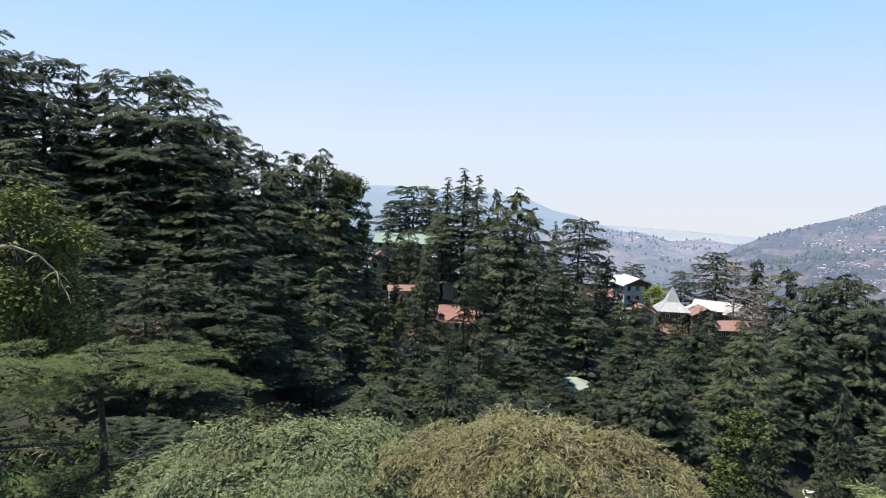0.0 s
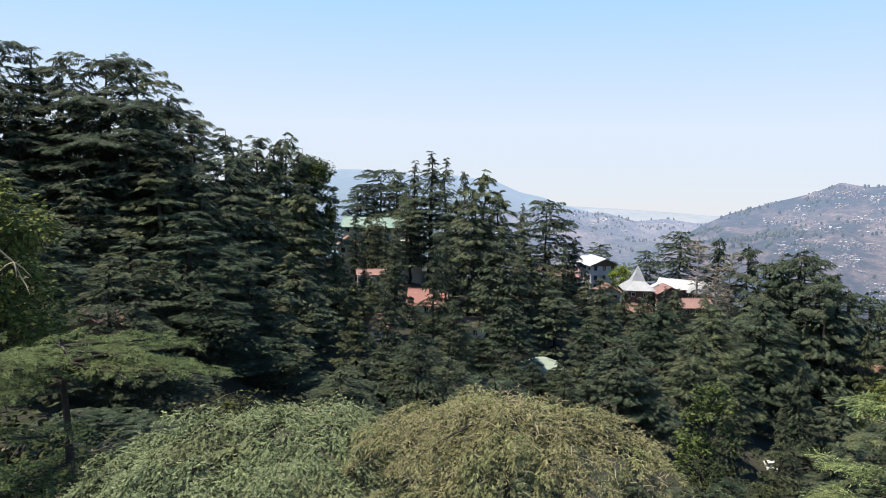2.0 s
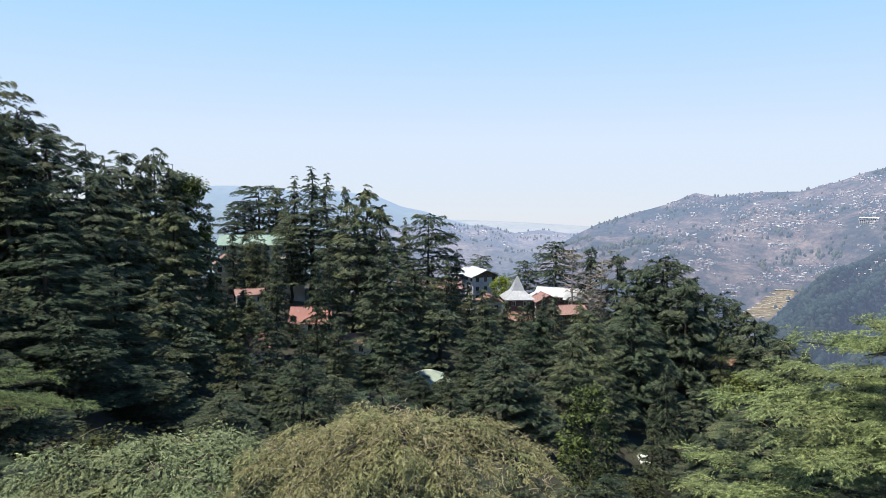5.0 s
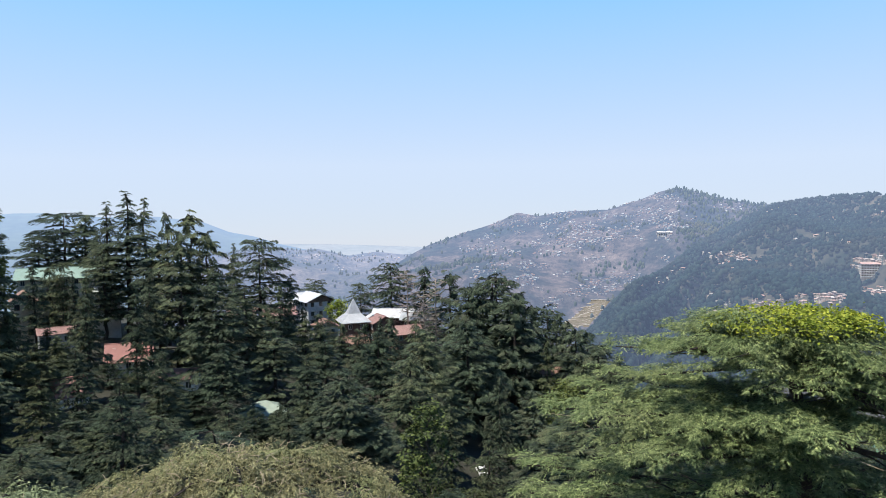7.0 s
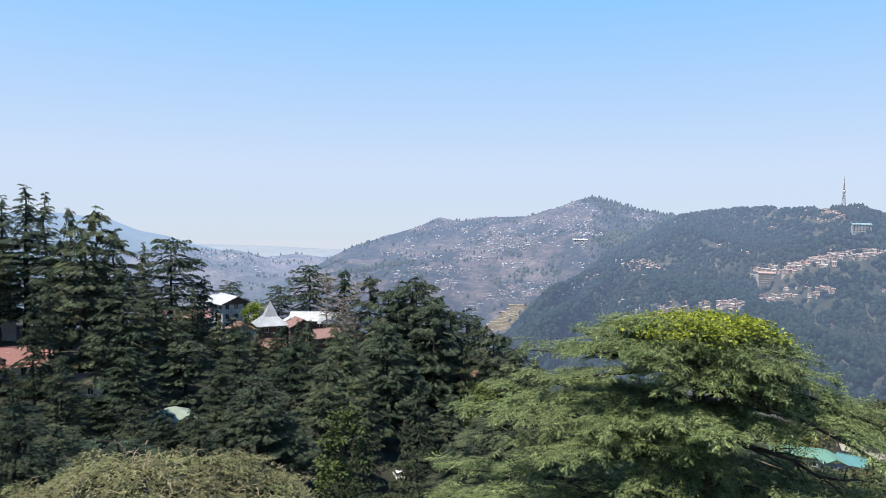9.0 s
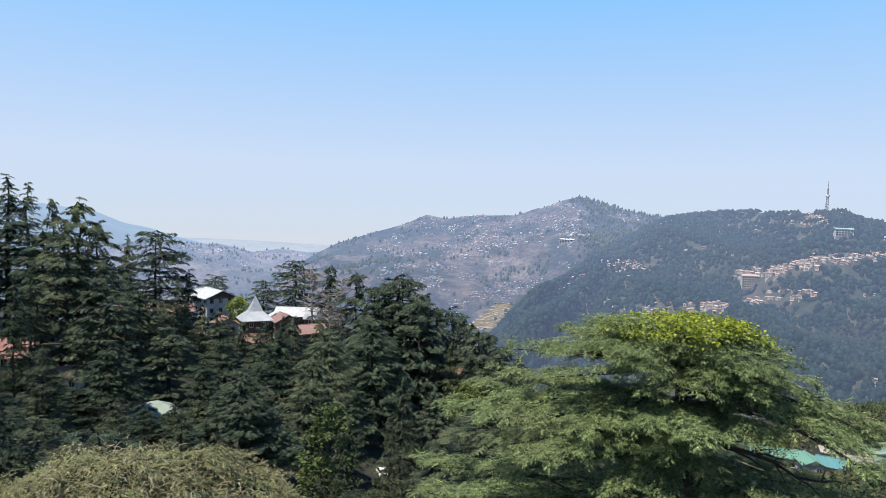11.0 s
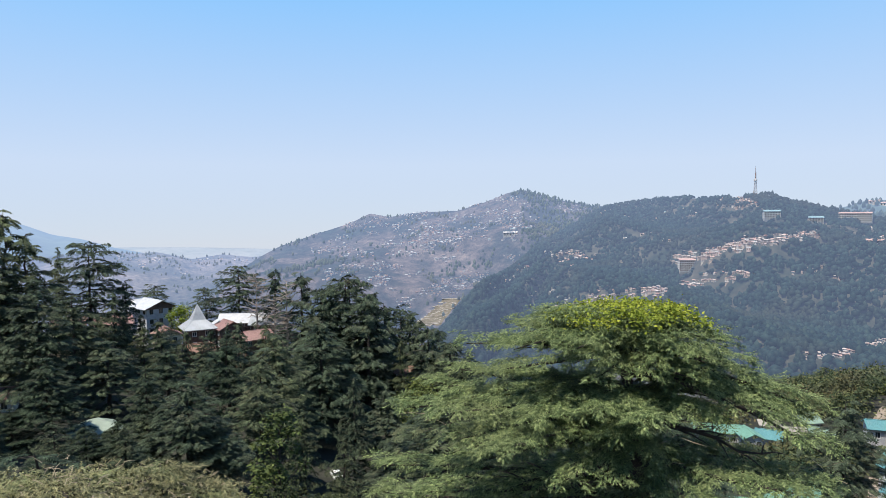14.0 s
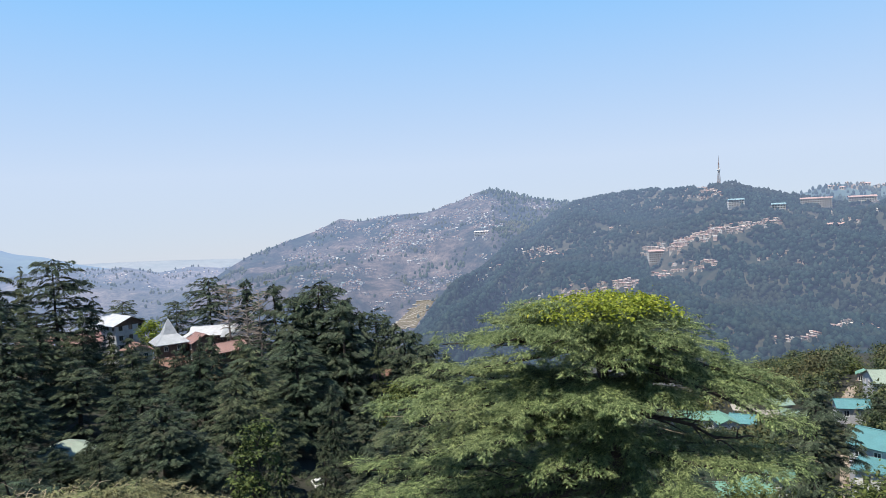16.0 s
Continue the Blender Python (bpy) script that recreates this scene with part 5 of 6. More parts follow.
house("weathered brown timber shed among the trees", -25.0, 60, -11.9, 4.2, 4, 2, "gable", M_BROWNWALL, M_BROWN_ROOF, -20, 0.7, 0.5)
house("brick-red cottage with a hipped roof", 32.5, 84, -25.6, 3.6, 3.6, 1, "hip", M_PINKWALL, M_PINK_ROOF, 30, 0.9, 0.5)
house("small red-roofed house at the spur's end", 36.4, 172, -13.4, 4.5, 4.5, 1, "gable", M_WHITE, M_BROWN_ROOF, 40, 0.7, 0.6)

# in the valley: bearing, distance, eaves, width, depth, storeys, roof, wall, roofing, turn
GREEN = [("green-roofed cottage in the valley", 61.8, 168, -17.0, 10, 5, 1, "side", M_GREYWALL, M_GREEN_ROOF, 10), ("green-roofed cottage in the valley", 64.2, 165, -17.1, 4, 6, 1, "gable", M_GREYWALL, M_GREEN_ROOF, 20),
         ("teal-roofed cottage in the valley", 65.6, 168, -17.0, 5, 5, 1, "side", M_GREYWALL, M_TEAL_ROOF, -5), ("green-roofed house near the path", 64.7, 110, -22.3, 11, 6, 2, "side", M_GREYWALL, M_GREEN_ROOF, 12),
         ("green-roofed house with white walls", 68.1, 118, -20.9, 5, 6, 2, "gable", M_WHITE, M_GREEN_ROOF, -15), ("green-roofed house near the path", 66.2, 114, -21.9, 4, 5, 2, "gable", M_GREYWALL, M_GREEN_ROOF, 8),
         ("grey-green roofed barn in the valley", 68.1, 190, -15.5, 4, 6, 1, "side", M_GREYWALL, M_PALE_GREEN, 34), ("pale-roofed shed in the valley", 69.1, 176, -16.3, 5.5, 4, 1, "side", M_WHITE, M_PALE_GREEN, 2),
         ("teal-roofed house above the path", 73.0, 170, -15.3, 6.2, 5, 1, "side", M_GREYWALL, M_TEAL_ROOF, 14), ("large hall with a grey-green roof", 76.1, 195, -13.2, 14, 9, 1, "side", M_GREYWALL, M_GREY_GREEN, 20),
         ("teal-roofed market building beside the path", 76.4, 118, -17.8, 13, 7, 2, "side", M_GREYWALL, M_TEAL_ROOF, -20), ("white and teal building beside the path", 74.9, 112, -19.4, 6, 5, 1, "flat", M_WHITE, M_TEAL_ROOF, -10),
         ("pale terrace building beside the path", 65.6, 180, -16.2, 4, 4, 1, "flat", M_CREAM, M_STONE, 8), ("rubble-walled house in the valley", 67.5, 172, -16.5, 4, 4, 1, "flat", M_STONE, M_STONE, 14),
         ("small red-fronted hut with a green roof", 73.8, 225, -13.0, 3, 3, 1, "gable", M_PINKWALL, M_GREEN_ROOF, 0), ("low dark slate-roofed shed under the cedar", 60.0, 230, -14.8, 10, 5, 1, "side", M_STONE, M_SLATE, 14),
         ("grey slate-roofed house under the cedar", 57.8, 235, -14.0, 11, 6, 1, "side", M_SLATE, M_SLATE, -10), ("grey slate-roofed house under the cedar", 54.2, 240, -13.6, 12, 6, 1, "side", M_SLATE, M_SLATE, 12)]
for lab, az, d, el, w, l, st, rf, wm, rm, tn in GREEN:
    house(lab, az, d, el, w, l, st, rf, wm, rm, tn, 0.45, 0.5, group="valley houses", windows=rm is not M_SLATE)


def path_strip():
    pts = [(72.3, 95, 1.7), (72.4, 110, 1.7), (72.5, 125, 1.6), (72.6, 142, 1.7), (72.4, 160, 1.7), (72.3, 182, 2.1), (72.6, 198, 2.5), (73.1, 212, 2.5), (73.8, 230, 2.4)]
    vs = []
    for az, d, w in pts:
        c = polar(az, d, height(az, d) + 0.12)
        s = Vector((math.cos(radians(az)), -math.sin(radians(az)), 0)) * w / 2
        vs += [c - s, c + s, c + s + Vector((0, 0, -0.6)), c - s + Vector((0, 0, -0.6))]
    fs = []
    for k in range(len(pts) - 1):
        a, b2 = 4 * k, 4 * k + 4
        fs += [(a, a + 1, b2 + 1, b2), (a + 1, a + 2, b2 + 2, b2 + 1), (a + 3, a, b2, b2 + 3)]
    tagged(mesh_object("path", vs, fs, M_EARTH), "pale trodden earth path between the houses", "path", kind="structure")


path_strip()


def car(az, d, turn):
    t = new("car")
    white, nt2, b3 = material("white_car_paint")
    b3.inputs["Base Color"].default_value, b3.inputs["Roughness"].default_value = (0.8, 0.8, 0.8, 1), 0.3
    tyre, nt3, b4 = material("tyre_rubber")
    b4.inputs["Base Color"].default_value, b4.inputs["Roughness"].default_value = (0.02, 0.02, 0.02, 1), 0.9
    bm = bmesh.new()
    prof = [(-1.9, 0.35), (-1.9, 0.85), (-1.75, 0.95), (1.1, 0.95), (1.8, 0.8), (1.9, 0.6), (1.9, 0.35)]
    for y in (-0.8, 0.8):
        bm.faces.new([bm.verts.new((x, y, z)) for x, z in (prof if y < 0 else prof[::-1])])
    bm.verts.ensure_lookup_table()
    n = len(prof)
    lower, upper = bm.verts[:n], bm.verts[n:][::-1]
    for k in range(n):
        bm.faces.new((lower[k], upper[k], upper[(k + 1) % n], lower[(k + 1) % n]))
    bmesh.ops.recalc_face_normals(bm, faces=bm.faces)
    bmesh.ops.bevel(bm, geom=bm.edges[:], offset=0.06, segments=2, affect="EDGES")
    me = bpy.data.meshes.new("body")
    bm.to_mesh(me)
    me.materials.append(white)
    new("body", me).parent = t
    cab = ([(-1.6, -0.72, 0.94), (0.9, -0.72, 0.94), (0.3, -0.6, 1.45), (-1.2, -0.6, 1.45), (-1.6, 0.72, 0.94), (0.9, 0.72, 0.94), (0.3, 0.6, 1.45), (-1.2, 0.6, 1.45)], [(0, 1, 2, 3), (7, 6, 5, 4), (1, 5, 6, 2), (4, 0, 3, 7)])
    mesh_object("glazing", *cab, M_GLASS, t)
    mesh_object("car_roof", *box(-0.45, 0, 1.47, 1.55, 1.24, 0.07), white, t)
    for x in (-1.2, 1.2):
        for y in (-0.78, 0.78):
            v, f = tube([[((x, y - 0.1, 0.32), 0.32), ((x, y + 0.1, 0.32), 0.32)]], 14)
            f += [tuple(range(13, -1, -1)), tuple(range(14, 28))]
            mesh_object("wheel", v, f, tyre, t)
    p = polar(az, d, height(az, d) + 0.05)
    t.matrix_basis = Matrix.Translation(p) @ Matrix.Rotation(radians(turn), 4, "Z")
    tagged(t, "small white car parked on the track among trees", "car")


car(30.1, 120, 72)

# ---- the far hillsides: woods, houses, terraces, mast ----
def canopy(rings=((0.42, 0.1), (0.36, 0.66)), tip=1.12):
    """A far tree: a ragged rounded cone of few faces."""
    rg = random.Random(9)
    vs, fs = [], []
    for r, z in rings:
        for k in range(5):
            a = 2 * math.pi * (k + rg.uniform(-0.25, 0.25)) / 5
            q = r * rg.uniform(0.75, 1.25)
            vs.append((q * math.cos(a), q * math.sin(a), z + rg.uniform(-0.08, 0.08)))
    vs.append((0.05, 0, tip))
    for k in range(5):
        m = (k + 1) % 5
        fs += [(k, m, 5 + m), (k, 5 + m, 5 + k), (5 + k, 5 + m, 10)]
    return np.array(vs), np.array(fs)


CANOPY, ROUND = canopy(), canopy(((0.62, 0.25), (0.60, 0.72)), 1.02)


def wood(name, label, hill, n, az0, az1, s0, s1, tall, thin, seed, mat, template=None):
    """Far woodland on a hill; thin(az, s, p) says how likely a tree stands there."""
    rg = random.Random(seed)
    at, way, size = [], [], []
    for _ in range(n):
        az, s = rg.uniform(az0, az1), s0 + (s1 - s0) * rg.random() ** 0.85
        p = hill.at(az, s)
        if rg.random() > thin(az, s, p):
            continue
        at.append(p)
        way.append((rg.gauss(0, 1), rg.gauss(0, 1), 0.001))
        size.append(tall * rg.uniform(0.55, 1.25))
    ob = new(name, spray_mesh(name, at, way, size, template or CANOPY, mat, twist=0.06, seed=seed))
    return tagged(ob, label, "woodland", kind="stuff")


def mixed(name, stops, haze_glow):
    """Many small walls or roofs, each with a paint of its own, under haze painted as glow."""
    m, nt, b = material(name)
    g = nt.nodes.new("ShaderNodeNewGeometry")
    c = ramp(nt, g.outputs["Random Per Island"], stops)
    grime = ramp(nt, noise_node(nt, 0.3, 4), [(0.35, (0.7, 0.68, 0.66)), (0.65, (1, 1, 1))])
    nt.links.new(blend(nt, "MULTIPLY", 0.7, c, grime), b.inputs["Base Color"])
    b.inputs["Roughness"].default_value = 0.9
    # houses emit no light; this glow imitates the haze before them
    haze_emission(nt, b, haze_glow)
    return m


PAINTS = [(0, (0.52, 0.48, 0.45)), (0.25, (0.30, 0.25, 0.21)), (0.45, (0.38, 0.28, 0.24)), (0.65, (0.24, 0.22, 0.21)), (0.85, (0.46, 0.41, 0.36)), (1, (0.30, 0.31, 0.33))]
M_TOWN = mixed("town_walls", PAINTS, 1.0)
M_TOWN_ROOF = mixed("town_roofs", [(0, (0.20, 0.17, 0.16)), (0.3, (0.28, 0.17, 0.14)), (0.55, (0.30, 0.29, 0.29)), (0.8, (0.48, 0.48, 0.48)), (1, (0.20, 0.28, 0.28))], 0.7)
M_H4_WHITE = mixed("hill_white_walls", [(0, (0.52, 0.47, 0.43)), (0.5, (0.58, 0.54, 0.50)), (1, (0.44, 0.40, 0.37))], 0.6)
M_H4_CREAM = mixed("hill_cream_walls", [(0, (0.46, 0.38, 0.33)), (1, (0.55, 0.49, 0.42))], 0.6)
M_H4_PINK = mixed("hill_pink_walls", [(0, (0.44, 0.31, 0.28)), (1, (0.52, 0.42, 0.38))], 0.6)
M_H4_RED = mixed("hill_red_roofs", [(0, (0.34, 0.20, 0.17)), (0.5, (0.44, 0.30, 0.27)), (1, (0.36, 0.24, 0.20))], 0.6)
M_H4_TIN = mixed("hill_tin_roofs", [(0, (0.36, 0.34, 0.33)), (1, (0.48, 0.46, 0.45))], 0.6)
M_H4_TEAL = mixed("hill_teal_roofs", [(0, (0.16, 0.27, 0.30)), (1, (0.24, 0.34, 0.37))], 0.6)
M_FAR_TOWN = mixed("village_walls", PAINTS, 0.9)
FAR_HOUSE = []


def far_house(wall, roof, w, l, h, kind):
    """A small hillside house, built once and copied."""
    t = new("hillside_house")
    mesh_object("wall", *joined(box(0, 0, h / 2 - 3, w, l, h + 6), box(0, 0, h * 0.5, w + 0.5, l + 0.5, 0.3)), wall, t)
    if kind == "gable":
        r = l * 0.3
        mesh_object("roof", *joined(slab((-w / 2 - 0.6, -l / 2 - 0.6, h - 0.3), (w / 2 + 0.6, -l / 2 - 0.6, h - 0.3), (w / 2 + 0.6, 0, h + r), (-w / 2 - 0.6, 0, h + r), 0.25),
                                    slab((-w / 2 - 0.6, 0, h + r), (w / 2 + 0.6, 0, h + r), (w / 2 + 0.6, l / 2 + 0.6, h - 0.3), (-w / 2 - 0.6, l / 2 + 0.6, h - 0.3), 0.25)), roof, t)
    else:
        mesh_object("roof", *joined(box(0, 0, h + 0.2, w + 0.8, l + 0.8, 0.4), box(w * 0.2, 0, h + 1.4, w * 0.35, l * 0.5, 2.4)), roof, t)
    for s in range(int(h / 3)):
        for i in range(2):
            v, f = box((i - 0.5) * w * 0.5, -l / 2 - 0.02, s * 3 + 1.6, w * 0.22, 0.2, 1.3)
            mesh_object("window", v, f, M_GLASS, t)
    FAR_HOUSE.append([t, False])


for wm, rm, w, l, h, kd in ((M_H4_WHITE, M_H4_WHITE, 10, 8, 6, "flat"), (M_H4_CREAM, M_H4_RED, 11, 8, 6, "gable"), (M_H4_WHITE, M_H4_RED, 10, 8, 6, "gable"), (M_H4_PINK, M_H4_CREAM, 9, 8, 9, "flat"),
                            (M_H4_WHITE, M_H4_TIN, 12, 8, 6, "gable"), (M_H4_CREAM, M_H4_CREAM, 9, 7, 9, "flat"), (M_H4_WHITE, M_H4_TEAL, 10, 8, 6, "gable"), (M_H4_PINK, M_H4_TIN, 12, 9, 9, "gable")):
    far_house(wm, rm, w, l, h, kd)
HOUSE_LABEL = ("small white flat-roofed house on the far hillside", "cream house with a faded red roof on the hillside", "white house with a red tin roof on the hillside", "tall pink flat-roofed house on the hillside",
               "white house with a silver tin roof on the hillside", "tall cream flat-roofed house on the hillside", "white house with a teal roof on the hillside", "pink house with a tin roof on the hillside")
SITES = []


def village(hill, seed, n, az, el, scale, group, kinds=(0, 1, 2, 3, 4, 5, 7), slope=0.0):
    """Houses scattered over a patch of a hill, from bearing and elevation ranges; slope tilts the patch."""
    rg = random.Random(seed)
    for _ in range(n):
        a = rg.triangular(az[0], az[1])
        e = rg.uniform(*el) + slope * (a - (az[0] + az[1]) / 2)
        p, s = hill.on(a, e)
        k = rg.choice(kinds)
        m = Matrix.Translation(p) @ Matrix.Rotation(radians(-a + rg.uniform(-40, 40)), 4, "Z") @ Matrix.Diagonal((scale * rg.uniform(0.75, 1.3), scale * rg.uniform(0.8, 1.2), scale * rg.uniform(0.6, 1.0), 1))
        t, used = FAR_HOUSE[k]
        if used:
            t = stand(t, m)
        else:
            t.matrix_basis, FAR_HOUSE[k][1] = m, True
        tagged(t, HOUSE_LABEL[k], "house", group)
        SITES.append(p)


G4 = "houses of the forested hill"


def far_town(name, label, hill, patches, seed, mats):
    """Hundreds of tiny houses on a far hill: walls with a floor line and a gabled or flat roof."""
    rg = random.Random(seed)
    wall_v, wall_f, roof_v, roof_f = [], [], [], []
    for n, az, el, scale, slope in patches:
        hubs = [(rg.uniform(*az), rg.uniform(*el)) for _ in range(max(3, n // 9))]
        for _ in range(n):
            a, e = rg.choice(hubs)
            a += rg.gauss(0, 0.32)
            p, _s = hill.on(a, e + rg.gauss(0, 0.11) + slope * (a - (az[0] + az[1]) / 2))
            m = Matrix.Translation(p) @ Matrix.Rotation(radians(-a + rg.uniform(-40, 40)), 4, "Z")
            w, l, h = (scale * rg.uniform(3, 8), scale * rg.uniform(3, 6), scale * rg.uniform(1.9, 4.2))
            v, f = box(0, 0, h / 2 - 3, w, l, h + 6)
            wall_f += [tuple(i + len(wall_v) for i in q) for q in f]
            wall_v += [m @ Vector(q) for q in v]
            if rg.random() < 0.5:
                v, f = box(0, 0, h + 0.25, w + 0.8, l + 0.8, 0.5)
            else:
                e = l / 2 + 0.6
                v = [(-w / 2 - 0.5, -e, h - 0.2), (w / 2 + 0.5, -e, h - 0.2), (w / 2 + 0.5, e, h - 0.2), (-w / 2 - 0.5, e, h - 0.2), (-w / 2 - 0.5, 0, h + l * 0.3), (w / 2 + 0.5, 0, h + l * 0.3)]
                f = [(0, 1, 5, 4), (2, 3, 4, 5), (1, 2, 5), (3, 0, 4), (3, 2, 1, 0)]
            roof_f += [tuple(i + len(roof_v) for i in q) for q in f]
            roof_v += [m @ Vector(q) for q in v]
            SITES.append(p)
    t = new(name)
    for nm, v, f, mt in (("walling", wall_v, wall_f, mats[0]), ("roofing", roof_v, roof_f, mats[1])):
        mesh_object(nm, v, f, mt, t)["kind"] = "stuff"
    return tagged(t, label, "town", kind="stuff")


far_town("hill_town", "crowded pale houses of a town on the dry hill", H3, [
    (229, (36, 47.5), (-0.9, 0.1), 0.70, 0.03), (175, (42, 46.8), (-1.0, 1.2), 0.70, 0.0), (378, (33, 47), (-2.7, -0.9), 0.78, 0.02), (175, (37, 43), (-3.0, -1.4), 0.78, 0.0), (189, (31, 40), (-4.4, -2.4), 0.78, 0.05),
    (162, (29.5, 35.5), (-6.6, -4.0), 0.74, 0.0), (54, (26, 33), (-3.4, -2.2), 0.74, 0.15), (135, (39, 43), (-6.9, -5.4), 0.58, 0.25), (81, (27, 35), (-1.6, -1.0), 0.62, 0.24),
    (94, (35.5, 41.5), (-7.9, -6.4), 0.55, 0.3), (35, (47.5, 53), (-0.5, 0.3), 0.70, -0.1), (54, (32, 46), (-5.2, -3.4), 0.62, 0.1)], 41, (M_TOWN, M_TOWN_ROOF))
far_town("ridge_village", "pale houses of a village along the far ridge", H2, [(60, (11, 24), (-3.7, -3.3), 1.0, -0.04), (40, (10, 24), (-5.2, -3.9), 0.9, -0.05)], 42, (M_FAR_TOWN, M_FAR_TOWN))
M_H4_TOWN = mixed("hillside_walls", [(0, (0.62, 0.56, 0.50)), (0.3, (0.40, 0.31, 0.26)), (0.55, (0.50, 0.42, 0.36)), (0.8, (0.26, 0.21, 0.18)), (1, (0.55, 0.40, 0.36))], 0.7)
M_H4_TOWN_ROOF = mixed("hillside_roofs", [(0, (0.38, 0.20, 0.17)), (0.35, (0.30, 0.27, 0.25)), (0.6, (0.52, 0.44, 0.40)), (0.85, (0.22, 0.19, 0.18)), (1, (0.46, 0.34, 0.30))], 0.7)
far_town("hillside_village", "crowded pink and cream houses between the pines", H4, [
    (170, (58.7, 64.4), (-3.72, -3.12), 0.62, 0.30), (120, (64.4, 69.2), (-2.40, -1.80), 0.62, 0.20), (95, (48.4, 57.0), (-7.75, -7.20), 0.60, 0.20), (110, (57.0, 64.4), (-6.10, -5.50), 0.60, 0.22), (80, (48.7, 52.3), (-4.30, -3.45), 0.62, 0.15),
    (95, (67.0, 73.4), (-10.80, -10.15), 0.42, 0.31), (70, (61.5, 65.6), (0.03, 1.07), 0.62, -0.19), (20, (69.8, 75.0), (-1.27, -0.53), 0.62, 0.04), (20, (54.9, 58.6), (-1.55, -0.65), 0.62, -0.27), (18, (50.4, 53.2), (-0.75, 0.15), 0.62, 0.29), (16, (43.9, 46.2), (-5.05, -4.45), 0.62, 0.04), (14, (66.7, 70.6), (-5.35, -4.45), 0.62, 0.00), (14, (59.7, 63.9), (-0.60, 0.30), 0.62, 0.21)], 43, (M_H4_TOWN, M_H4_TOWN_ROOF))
village(H4, 13, 33, (59, 66), (-3.6, -2.9), 0.44, G4, (1, 2, 7, 2, 3, 4), slope=0.28)
village(H4, 14, 15, (65.5, 69.5), (-2.4, -1.7), 0.43, G4, (1, 2, 1, 4), slope=0.18)
village(H4, 15, 13, (49, 52.5), (-4.9, -4.0), 0.44, G4, (1, 2, 4, 1))
village(H4, 16, 8, (47.6, 50.2), (-4.0, -3.3), 0.44, G4, (0, 4))
village(H4, 17, 29, (49, 58), (-7.6, -7.0), 0.36, G4, (1, 2, 5, 1), slope=0.20)
village(H4, 18, 20, (57.5, 62.5), (-6.3, -5.7), 0.36, G4, (1, 2, 1, 4), slope=0.22)
village(H4, 19, 15, (61.5, 65), (-5.6, -4.9), 0.36, G4, (1, 2, 5), slope=0.25)
village(H4, 20, 26, (67.2, 75.5), (-10.9, -10.1), 0.29, G4, (1, 2, 0, 4), slope=0.22)
village(H4, 21, 13, (61.8, 64.6), (0.3, 1.0), 0.44, G4, (1, 0, 3, 2))
village(H4, 22, 13, (54, 61), (-1.2, 0.2), 0.44, G4, (0, 4, 6))
village(H4, 23, 17, (46, 52), (-7.6, -6.6), 0.30, G4, (0, 4, 5))
village(H4, 24, 8, (53, 59), (-2.6, -1.4), 0.43, G4, (0, 4, 1))
village(H4, 25, 11, (42.5, 46), (-6.4, -5.4), 0.36, G4, (0, 4, 1), slope=0.5)
village(H5, 26, 22, (71, 77), (0.1, 0.6), 1.2, "houses along the far crest", (1, 5, 0, 3))
village(H4, 27, 13, (70, 76), (-2.4, -1.2), 0.39, G4, (1, 2, 4))


def block(name, label, hill, az, el, w, l, floors, bays, wall, roof, turn=0):
    """A large hotel on the hill: floor slabs, piers and recessed windows."""
    p, _ = hill.on(az, el)
    t = new(name)
    t.matrix_basis = Matrix.Translation(p) @ Matrix.Rotation(radians(-az + turn), 4, "Z")
    H = floors * 3.2
    mesh_object("wall", *box(0, 0.6, H / 2 - 3, w, l - 1.2, H + 6), wall, t)
    for f in range(floors + 1):
        mesh_object("floor_slab", *box(0, 0, f * 3.2, w + 0.6, l + 0.6, 0.5), M_WHITE, t)
    for k in range(bays + 1):
        mesh_object("pier", *box(-w / 2 + w * k / bays, -l / 2 + 0.3, H / 2 - 2, 0.6, 0.6, H + 4), wall, t)
    for f in range(floors):
        for k in range(bays):
            mesh_object("window", *box(-w / 2 + w * (k + 0.5) / bays, -l / 2 + 1.15, f * 3.2 + 1.7, w / bays * 0.42, 0.2, 1.3), M_GLASS, t)
    mesh_object("roof", *joined(slab((-w / 2 - 1, -l / 2 - 1, H + 0.4), (w / 2 + 1, -l / 2 - 1, H + 0.4), (w / 2 + 1, 0, H + 2.6), (-w / 2 - 1, 0, H + 2.6), 0.3),
                                slab((-w / 2 - 1, 0, H + 2.6), (w / 2 + 1, 0, H + 2.6), (w / 2 + 1, l / 2 + 1, H + 0.4), (-w / 2 - 1, l / 2 + 1, H + 0.4), 0.3)), roof, t)
    for k in range(-3, 4):
        for q in (-2, -l / 2 - 9, -l / 2 - 18):
            SITES.append(t.matrix_basis @ Vector((w * k / 6, q, 0)))
    return tagged(t, label, "hotel")


block("hotel", "five-storey pale hotel block on the forested hillside", H4, 59.4, -4.85, 22, 14, 5, 7, M_H4_CREAM, M_H4_RED, 14)
block("hotel", "long white resort with balconies and a red roof", H4, 71.0, -0.95, 46, 16, 4, 13, M_H4_WHITE, M_H4_RED, -4)
block("hotel", "white hotel with red roofs on the crest", H4, 73.9, -0.55, 40, 14, 3, 11, M_H4_WHITE, M_H4_RED, 10)
block("hotel", "blue and white hotel among the trees", H4, 65.5, -0.65, 24, 14, 3, 6, M_H4_WHITE, M_H4_TEAL, 12)
block("lodge", "teal-roofed lodge among the pines", H4, 68.5, -0.95, 20, 10, 2, 5, M_H4_CREAM, M_H4_TEAL, 0)
